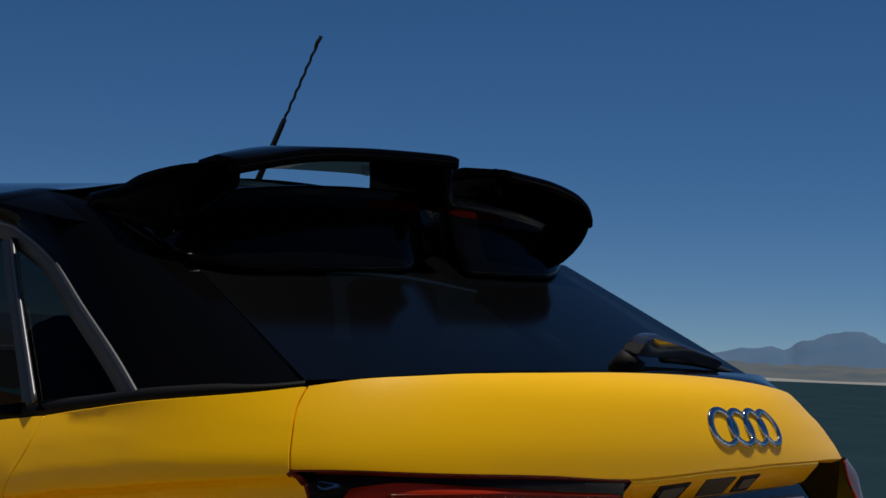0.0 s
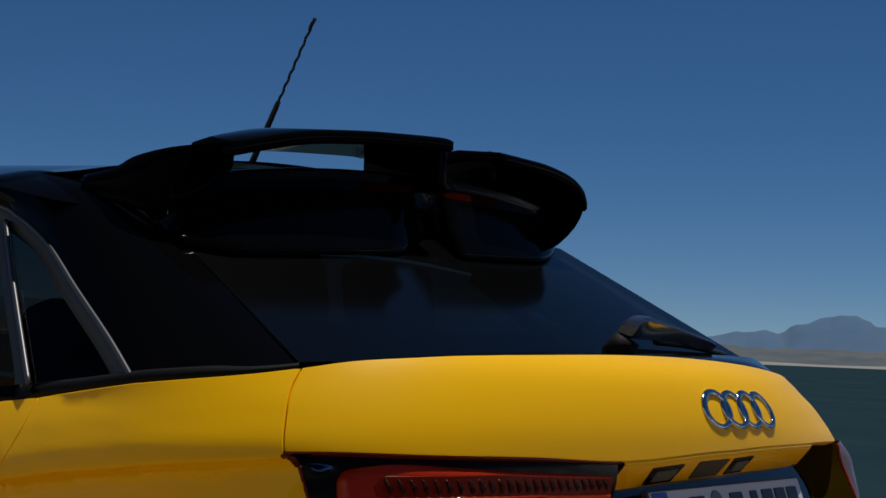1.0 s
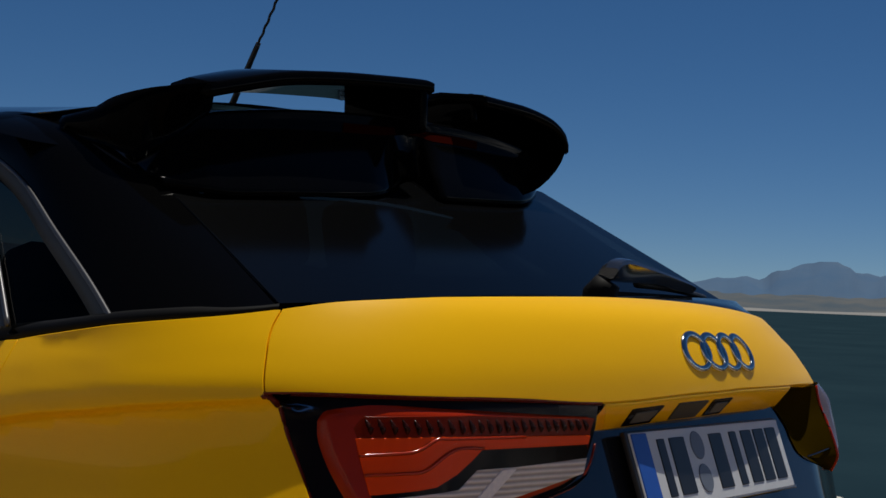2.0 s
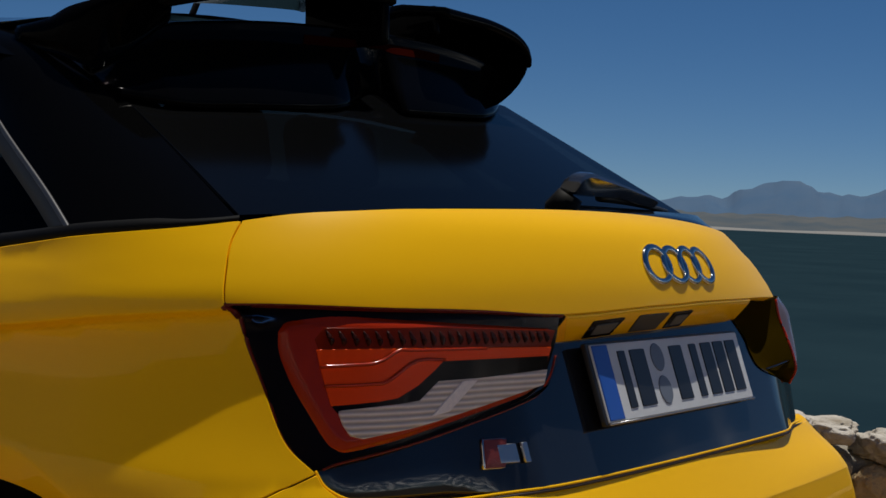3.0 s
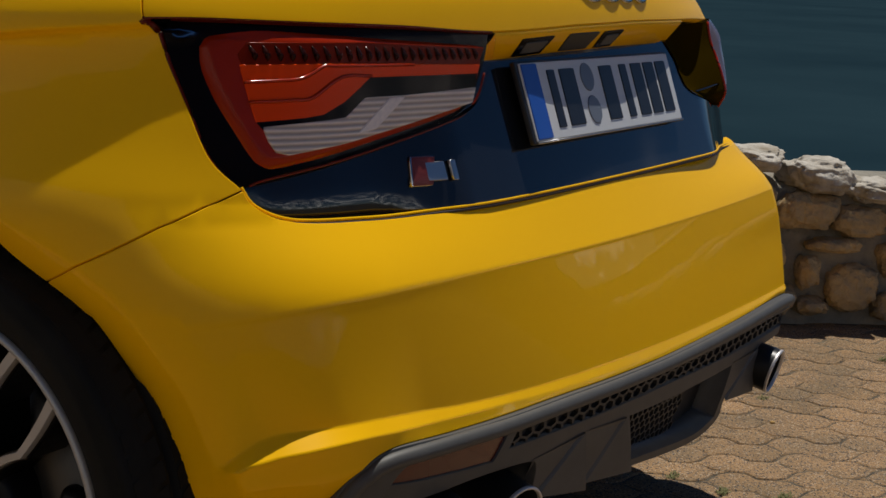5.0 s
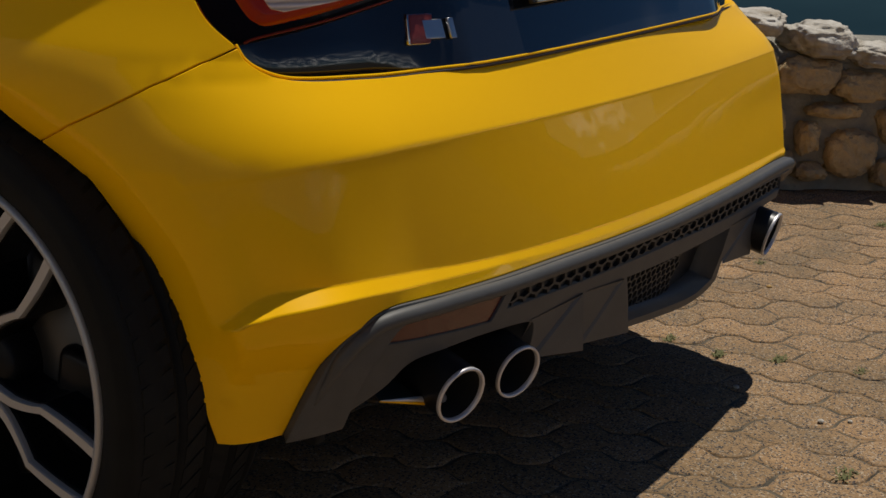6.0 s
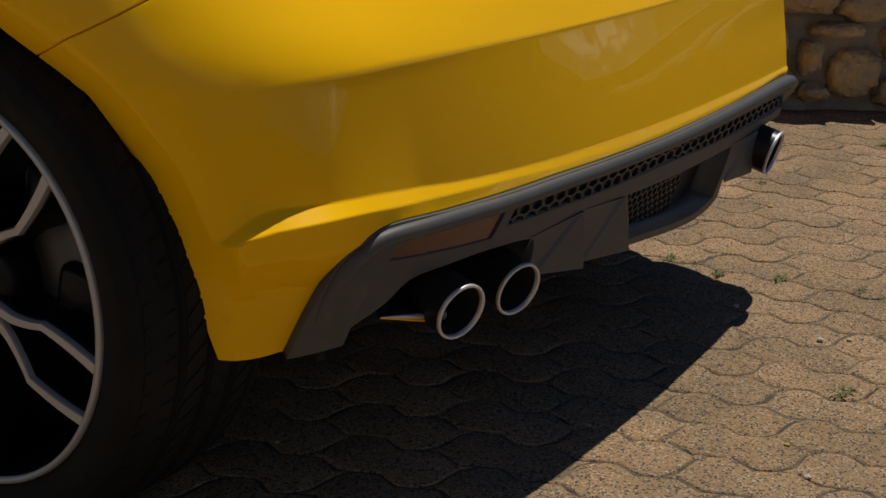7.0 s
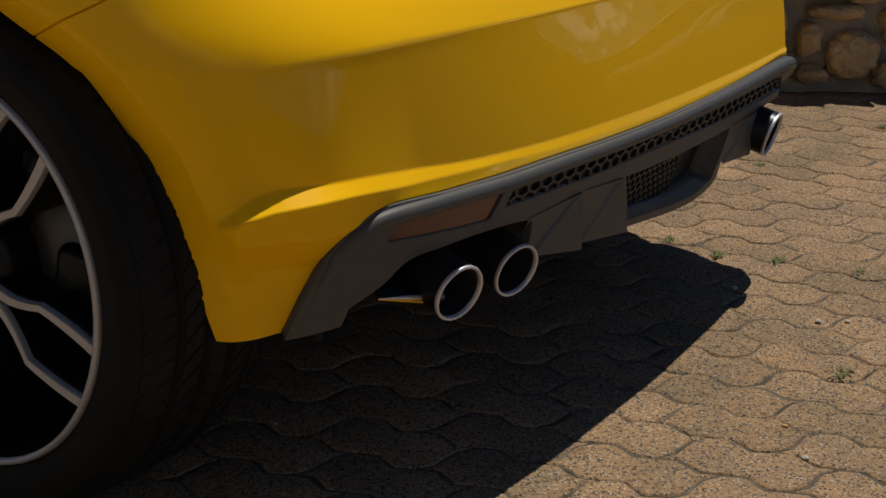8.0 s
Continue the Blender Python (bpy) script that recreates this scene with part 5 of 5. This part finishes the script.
for i in range(n):
    t = 0.46 + 0.54 * i / (n - 1)
    path.append(a.lerp(b, t) + Vector((0.0009 * math.cos(i * 0.75), 0.0009 * math.sin(i * 0.75), 0)))
car_part("whip", tube(path, lambda t: 0.0026 if t < 0.86 else 0.0036, 8), DARK_PLASTIC, aerial)

wiper = car_part("wiper", tube([(0.085, 0.520, 1.010), (0.085, 0.505, 1.030), (0.088, 0.495, 1.048)], lambda t: 0.030 - 0.008 * t, 16), STRIP, None, "black rear wiper parked on the window")
rows = []
for x, zt, zb in curve([(0.082, 1.070, 1.052), (0.096, 1.082, 1.050), (0.128, 1.088, 1.049), (0.170, 1.083, 1.049), (0.232, 1.075, 1.050), (0.300, 1.066, 1.044), (0.352, 1.058, 1.040), (0.367, 1.052, 1.041)], 6):
    w = 0.019 - 0.020 * (x - 0.082)
    rows.append([Vector((x, 0.492 + dy * w, zb + dz * (zt - zb))) for dy, dz in ((-0.45, 0.0), (-1.0, 0.74), (-0.85, 0.92), (-0.35, 0.98), (0.3, 1.0), (0.8, 0.82), (1.0, 0.4), (0.9, 0.0))])
bm = grid(rows, closed=True, cap=True)
bmesh.ops.recalc_face_normals(bm, faces=bm.faces)
car_part("arm", bm, WIPER, wiper, "glossy black wiper arm", smooth=False)
car_part("blade", tube([(0.190 + 0.25 * t, 0.500, 1.049 - 0.013 * t + 0.003 * math.sin(math.pi * t)) for t in (i / 10 for i in range(11))], lambda t: 0.0075 - 0.003 * t, 8), DARK_PLASTIC, wiper)
car_part("blade_rubber", tube([(0.060 + 0.36 * t, 0.507, 1.028 + 0.004 * t) for t in (i / 10 for i in range(11))], 0.0055, 6), RUBBER, wiper)

# ---------------------------------------------------------------- the rest of the car
for side in (-1, 1):
    f = (lambda l: l) if side < 0 else far
    door = outline([(-1.208, 0.927), (-1.55, 0.895), (-2.10, 0.872)], [(-2.10, 0.872), (-2.12, 0.60), (-2.12, 0.34)], [(-2.12, 0.34), (-1.62, 0.34)], [(-1.62, 0.34), (-1.52, 0.47), (-1.40, 0.57), (-1.285, 0.64)],
                   [(-1.285, 0.64), (-1.30, 0.70), (-1.275, 0.80), (-1.225, 0.88), (-1.208, 0.927)])
    d = car_part("rear_door", sheet(skin, f(door), step=0.04, edge=0.02), YELLOW, None, "yellow rear door")
    car_part("door_handle", box(0.022, 0.19, 0.03, 0.009, pose(side * 0.845, 1.70 - 0.20, 0.80)), YELLOW, d)
    door = outline([(-2.10, 0.872), (-2.80, 0.850)], [(-2.80, 0.850), (-2.86, 0.60), (-2.80, 0.34)], [(-2.80, 0.34), (-2.12, 0.34)], [(-2.12, 0.34), (-2.12, 0.60), (-2.10, 0.872)])
    d = car_part("front_door", sheet(skin, f(door), step=0.05, edge=0.02), YELLOW, None, "yellow front door")
    sill = outline([(-1.62, 0.34), (-2.80, 0.34)], [(-2.80, 0.34), (-2.80, 0.22)], [(-2.80, 0.22), (-1.40, 0.22)], [(-1.40, 0.22), (-1.52, 0.28), (-1.62, 0.34)])
    car_part("side_sill", sheet(skin, f(sill), step=0.05, edge=0.02), YELLOW)
    wing_loop = outline([(-2.80, 0.850), (-3.2, 0.80), (-3.62, 0.72)], [(-3.62, 0.72), (-3.62, 0.50)], [(-3.62, 0.50), (-3.52, 0.48), (-3.44, 0.60), (-3.26, 0.675), (-3.06, 0.62), (-2.94, 0.45), (-2.92, 0.34)],
                        [(-2.92, 0.34), (-2.80, 0.34)], [(-2.80, 0.34), (-2.86, 0.60), (-2.80, 0.850)])
    car_part("front_wing", sheet(skin, f(wing_loop), step=0.05, edge=0.02), YELLOW)
rows = []
for i in range(17):
    x = -0.82 + 1.64 * i / 16
    b = 1 - (x / 0.86) ** 2
    rows.append([Vector((x * 0.92, 2.70, 0.86 + 0.10 * b)), Vector((x, 3.2, 0.79 + 0.09 * b)), Vector((x, 3.7 + 0.10 * b, 0.70 + 0.06 * b)), Vector((x, 3.84 + 0.20 * b, 0.60)), Vector((x, 3.86 + 0.22 * b, 0.36)), Vector((x, 3.80 + 0.2 * b, 0.22))])
car_part("bonnet", grid(rows, flip=True), YELLOW, None, "yellow bonnet and nose")
rows = []
for i in range(13):
    x = -0.60 + 1.20 * i / 12
    rows.append([Vector((x, 2.40, roof_z(x, 2.40))), Vector((x * 1.06, 2.62, 1.20 - 0.18 * x * x)), Vector((x * 1.16, 2.95, 0.97 - 0.12 * x * x))])
screen = car_part("windscreen", grid(rows, flip=True), SIDE_GLASS, None, "dark tinted windscreen")
screen.visible_shadow = False


# ---------------------------------------------------------------- ground, wall, sea and far shore
D_ALONG, D_OUT = Vector((0.62, -0.785, 0)).normalized(), Vector((0.785, 0.62, 0)).normalized()
WALL_AT = Vector((2.09, 0.60, 0))
bm = bmesh.new()
rim = [(-9.5, -140), (140, -140), (140, -90), (60, -60), (20, -22), (3.5, -0.9), (2.55, 0.45), (2.35, 0.95), (2.75, 2.0), (2.9, 3.0), (2.9, 7.0), (2.9, 140), (-140, 140), (-140, -140)]
bm.faces.new([bm.verts.new((x, y, -0.0035)) for x, y in rim])
for (ax, ay), (bx, by) in zip(rim[1:11], rim[2:12]):
    bm.faces.new([bm.verts.new(q) for q in ((ax, ay, -0.0035), (bx, by, -0.0035), (bx + 2, by + 1, -25), (ax + 2, ay + 1, -25))])
bmesh.ops.triangulate(bm, faces=bm.faces[:])
ground = part("ground", bm, SAND_BED)
tagged(ground, "paved terrace of tan zigzag pavers above the sea", "terrace", kind="structure")

bm = bmesh.new()
bmesh.ops.create_grid(bm, x_segments=1, y_segments=1, size=4700.0)
sea = part("water", bm, SEA)
tagged(sea, "calm dark blue sea of a wide bay", "sea", kind="structure")
SEA_M = Matrix.Translation((0, 0, -14)) @ pose(0, 0, 0, 0, 0, 90 - 67.0) @ pose(0, 0, 0, 0, -1.22, 0)
sea.matrix_world = SEA_M


# pale wall added on the unseen side to bounce sun onto the near flank
BOUNCE = shader("pale_plaster", (0.64, 0.61, 0.56), 0.9)
mottled(BOUNCE, (0.60, 0.57, 0.52), (0.70, 0.67, 0.62), 2.0, bump=0.4, bump_scale=60, dist=0.004)
bounce_wall = part("bounce_west", box(0.4, 26.0, 4.4, 0.02, pose(-6.2, 2.0, 2.18)), BOUNCE)
tagged(bounce_wall, "plain pale wall added out of view to bounce sun onto the car", "wall", kind="structure")


def bearing(az, dist, el):
    """A far point by its bearing from the terrace, distance and height angle, in degrees."""
    a = radians(az)
    return Vector((dist * math.sin(a), dist * math.cos(a), 0.95 + dist * math.tan(radians(el))))


def hills(name, dist, depth, ridge, foot, mat, label, az0=20, az1=115, n=420, seed=0.0):
    rows = []
    for i in range(n + 1):
        az = az0 + (az1 - az0) * i / n
        top = ridge(az)
        row = []
        for t, h in ((0, 0.0), (0.25, 0.35), (0.5, 0.62), (0.75, 0.86), (1.0, 1.0)):
            wob = 1 + 0.25 * noise.noise((az * 1.3, t * 3, seed)) if 0 < t < 1 else 1
            row.append(bearing(az, dist + depth * t, foot + (top - foot) * min(1.0, h * wob)))
        rows.append(row)
    bm = grid(rows)
    bmesh.ops.recalc_face_normals(bm, faces=bm.faces)
    for f in bm.faces:
        if f.normal.z < 0:
            f.normal_flip()
    ob = part(name, bm, mat)
    tagged(ob, label, "landscape", kind="structure")
    return ob


def ridge_line(az):
    base = 2.25 + 0.62 * math.exp(-((az - 67.7) / 1.6) ** 2) + 0.75 * math.exp(-((az - 75) / 4.0) ** 2) - 0.9 * math.exp(-((az - 60.5) / 2.2) ** 2)
    return base + 0.15 * noise.fractal((az * 0.8, 3.1, 0.0), 0.7, 2.0, 5) + 0.06 * noise.fractal((az * 4.0, 7.7, 0.0), 0.8, 2.0, 4)


def low_line(az):
    return 1.62 + 0.18 * noise.fractal((az * 0.5, 8.0, 0.0), 0.8, 2.0, 5)


hills("mountain_range", 3900, 600, ridge_line, 0.8, RIDGE, "mountains behind the bay, haze painted as blue", seed=1.0)
hills("far_shore", 3050, 500, low_line, 0.90, LAND, "low coastal land across the bay, haze put into its colour", seed=5.0)
hills("beach", 3000, 60, lambda az: 1.05 + 0.02 * math.sin(az), 0.955, BEACH, "pale far beach along the waterline", seed=9.0)



def wall_line(s):
    """The wall's inner face: straight beside the car's tail, then bending away along its flank."""
    if s >= -0.35:
        return WALL_AT + D_ALONG * s, D_ALONG
    k = min(1.0, (-0.35 - s) / 1.1)
    d = D_ALONG.lerp(Vector((0.02, -1, 0)), k).normalized()
    p = WALL_AT + D_ALONG * -0.35
    n = max(1, int((-0.35 - s) / 0.05))
    for i in range(n):
        kk = min(1.0, (i + 0.5) / n * (-0.35 - s) / 1.1)
        p = p - D_ALONG.lerp(Vector((0.02, -1, 0)), kk).normalized() * ((-0.35 - s) / n)
    return p, d


rows = []
for i in range(91):
    p, d = wall_line(-6.0 + 0.125 * i)
    o = Vector((-d.y, d.x, 0))
    w = 0.02 * noise.noise((i * 0.7, 0, 0))
    rows.append([p + o * (0.06 + w) + Vector((0, 0, -0.02)), p + o * (0.065 - w) + Vector((0, 0, 0.2)), p + o * 0.07 + Vector((0, 0, 0.40 + w)), p + o * 0.25 + Vector((0, 0, 0.43)), p + o * 0.42 + Vector((0, 0, 0.40)), p + o * 0.44 + Vector((0, 0, -0.5))])
bm = grid(rows)
bmesh.ops.recalc_face_normals(bm, faces=bm.faces)
wall = part("wall_stone", bm, MORTAR)
tagged(wall, "low rubble stone wall with pale weathered coping stones", "wall", kind="structure")


def stone(s, z, w, h, d, mat, out=0.0, seed=0.0, lump=0.16, sub=3):
    """One rough stone of the wall."""
    bm = bmesh.new()
    bmesh.ops.create_icosphere(bm, subdivisions=sub, radius=0.5)
    for v in bm.verts:
        p = v.co.copy()
        q = Vector([math.copysign(abs(c * 2) ** 0.72, c) / 2 for c in p])
        k = 1 + lump * noise.noise(p * 2.2 + Vector((seed, 3 * seed, 0))) + 0.55 * lump * noise.noise(p * 6 + Vector((0, seed, 7))) + 0.3 * lump * noise.noise(p * 14 + Vector((seed, 0, 3)))
        v.co = Vector((q.x * w, q.y * d, q.z * h)) * k
    at, along = wall_line(s)
    m = Matrix.Translation(at + Vector((-along.y, along.x, 0)) * (0.055 + out) + Vector((0, 0, z))) @ Matrix.Rotation(math.atan2(along.y, along.x), 4, "Z")
    bm.transform(m)
    return part("stone", bm, mat, wall)


PALE = [(-0.149, 0.476, 0.16, 0.06), (-0.30, 0.49, 0.17, 0.07), (0.037, 0.432, 0.20, 0.088), (0.19, 0.391, 0.15, 0.062)]
FACE = [(-0.005, 0.335, 0.175, 0.105), (0.155, 0.307, 0.155, 0.09), (0.086, 0.235, 0.150, 0.045), (0.017, 0.155, 0.070, 0.095), (0.146, 0.113, 0.160, 0.140), (-0.17, 0.36, 0.15, 0.10), (-0.15, 0.20, 0.16, 0.12),
        (0.30, 0.20, 0.14, 0.11), (0.30, 0.33, 0.12, 0.08), (0.03, 0.055, 0.10, 0.05), (-0.10, 0.07, 0.15, 0.10), (0.27, 0.06, 0.10, 0.08)]
for i, (s, z, w, h) in enumerate(PALE):
    stone(s, z, w, 1.12 * h, 0.24, CAP, 0.06, seed=i * 1.7 + 0.4, lump=0.26, sub=5)
for i, (s, z, w, h) in enumerate(FACE):
    stone(s, z, w, h, 0.12, STONE, 0.0, seed=i * 2.3 + 1.1, lump=0.26, sub=4)
rnd = random.Random(4)
s = -5.0
while s < 5.0:
    if not -0.40 < s < 0.36:
        for z in (0.07, 0.19, 0.31):
            stone(s + rnd.uniform(-0.04, 0.04), z + rnd.uniform(-0.015, 0.015), rnd.uniform(0.10, 0.18), rnd.uniform(0.08, 0.13), 0.12, STONE, 0.0, rnd.uniform(0, 50), sub=2)
        stone(s, rnd.uniform(0.41, 0.46), 0.21, 0.085, 0.26, CAP, 0.06, rnd.uniform(0, 50), 0.25, sub=2)
    s += 0.17

# pavers: slanting wavy-edged blocks in running bond, nearly along the car
PL, PW, AMP, JOINT, SLANT = 0.182, 0.0995, 0.0105, 0.0028, 0.445
P_ALONG, P_ROW = Vector((math.cos(radians(-84)), math.sin(radians(-84)), 0)), Vector((math.cos(radians(-18)), math.sin(radians(-18)), 0)) / math.sin(radians(66))


def tri(t):
    t = t % 1.0
    return 4 * t - 1 if t < 0.5 else 3 - 4 * t


def paver_mesh(seed):
    rng = random.Random(seed)
    pts = []
    n = 8
    side = lambda s: AMP * tri(s / (PL / 2) + 0.25)
    end = lambda v: 0.007 * math.sin(2 * math.pi * v / PW)
    for i in range(n + 1):
        pts.append((PL * i / n, side(PL * i / n)))
    for i in range(1, 4):
        pts.append((PL + end(PW * i / 4), PW * i / 4 + side(PL) * (1)))
    for i in range(n + 1):
        q = PL * (n - i) / n
        pts.append((q, PW + side(q)))
    for i in range(1, 4):
        v = PW * (4 - i) / 4
        pts.append((end(v), v + side(0)))
    pts = [(x + rng.uniform(-1, 1) * 0.0016, y + rng.uniform(-1, 1) * 0.0016) for x, y in pts]
    cx, cy = PL / 2, PW / 2
    loops = []
    for d, z in ((JOINT / 2, -0.03), (JOINT / 2 + 0.0003, -0.0042), (JOINT / 2 + 0.0018, -0.0009), (JOINT / 2 + 0.006, 0.0)):
        loops.append([(x - cx + SLANT * (y - cy), y - cy, z) for x, y in inset(pts, d)])
    bm = grid([[Vector(p) for p in l] for l in loops], closed=True)
    bm.verts.ensure_lookup_table()
    k = len(pts)
    bm.faces.new(bm.verts[-k:])
    bmesh.ops.recalc_face_normals(bm, faces=bm.faces)
    me = bpy.data.meshes.new("paver")
    bm.to_mesh(me)
    bm.free()
    me.polygons.foreach_set("use_smooth", [True] * len(me.polygons))
    me.materials.append(PAVER)
    return me


kinds = [paver_mesh(i) for i in range(6)]
verts = [[v.co.copy() for v in k.vertices] for k in kinds]
polys = [[list(p.vertices) for p in k.polygons] for k in kinds]
turn = Matrix.Rotation(radians(-84), 4, "Z")
near, rest = [], []
rng = random.Random(11)
for j in range(-48, 48):
    for i in range(-50, 50):
        p = Vector((-0.070, -0.058, 0)) + P_ROW * (PW * j) + P_ALONG * (PL * (i + 0.5 * (j % 2)))
        if not (-3.6 < p.x < 2.7 and -3.6 < p.y < 4.6) or (p - WALL_AT).dot(D_OUT) > 0.05 and p.x > 2.35 or (p - WALL_AT).dot(D_OUT) > 0.05 and p.y < 0.9:
            continue
        m = Matrix.Translation(p + Vector((0, 0, rng.uniform(-0.0022, 0.0)))) @ turn @ pose(0, 0, 0, rng.uniform(-0.7, 0.7), rng.uniform(-0.5, 0.5), rng.uniform(-0.5, 0.5))
        d = (p - Vector((0.45, -0.05, 0))).length
        near.append((d, m)) if d < 3 else rest.append(m)
near.sort(key=lambda q: q[0])
rest += [m for _, m in near[300:]]
for _, m in near[:300]:
    ob = new("paver", kinds[rng.randrange(6)])
    ob.matrix_world = m
    ob.parent = ground
vs, fs = [], []
for m in rest:
    k = len(vs)
    g = rng.randrange(6)
    vs += [tuple(m @ v) for v in verts[g]]
    fs += [[k + a for a in f] for f in polys[g]]
me = bpy.data.meshes.new("paving")
me.from_pydata(vs, [], fs)
me.polygons.foreach_set("use_smooth", [True] * len(me.polygons))
me.materials.append(PAVER)
ob = new("paving", me)
ob.parent = ground
tagged(ob, "tan zigzag paving blocks", kind="stuff")

# small weeds in the joints
GRASS = shader("weed_green", (0.15, 0.15, 0.05), 0.8)


def weed(x, y, size, seed):
    rng = random.Random(seed)
    bm = bmesh.new()
    for _ in range(60):
        a, t = rng.uniform(0, 2 * math.pi), rng.uniform(0.25, 0.8)
        o = Vector((rng.uniform(-1, 1) * size * 0.9, rng.uniform(-1, 1) * size * 0.45, 0))
        d = Vector((math.cos(a), math.sin(a), t)) * size * rng.uniform(0.2, 0.5)
        s = Vector((-math.sin(a), math.cos(a), 0)) * size * 0.06
        bm.faces.new([bm.verts.new(o - s), bm.verts.new(o + s), bm.verts.new(o + d * 0.6 + s), bm.verts.new(o + d), bm.verts.new(o + d * 0.6 - s)])
    ob = part("weed", bm, GRASS)
    ob.location = (x, y, -0.001)
    tagged(ob, "small green weed growing in a paver joint", "weed", "weeds in the joints")


for x, y, q, sd in ((0.213, -0.124, 0.026, 1), (0.619, 0.252, 0.022, 2), (0.663, 0.149, 0.022, 3), (1.771, 0.600, 0.022, 4), (1.876, 0.304, 0.026, 5), (1.297, 0.424, 0.018, 6), (0.643, 0.364, 0.020, 7), (0.699, 0.0, 0.020, 8)):
    weed(x, y, q, sd)


# loose grit lying on the paving
def pebble(x, y, size, mat, seed, label):
    bm = bmesh.new()
    bmesh.ops.create_icosphere(bm, subdivisions=2, radius=size)
    for v in bm.verts:
        v.co *= 1 + 0.35 * noise.noise(v.co * (1.3 / size) + Vector((seed, 0, 0)))
        v.co.z *= 0.55
    ob = part("pebble", bm, mat)
    ob.location = (x, y, 0.45 * size - 0.001)
    tagged(ob, label, "pebble", "grit on the paving")


LEAF = shader("dry_yellow_chip", (0.45, 0.27, 0.08), 0.8)
for i, (x, y, s) in enumerate(((-0.104, -0.175, 0.0055), (0.438, -0.061, 0.0045), (0.405, -0.020, 0.0060), (0.469, 0.158, 0.0060), (-0.462, 0.469, 0.0035))):
    pebble(x, y, s, CAP, i * 3.1, "small pale pebble lying on the pavers")
for i, (x, y, s) in enumerate(((-0.024, -0.117, 0.0048), (1.116, 0.336, 0.0065))):
    pebble(x, y, s, LEAF, i * 5.3, "small dry yellow chip lying on the pavers")
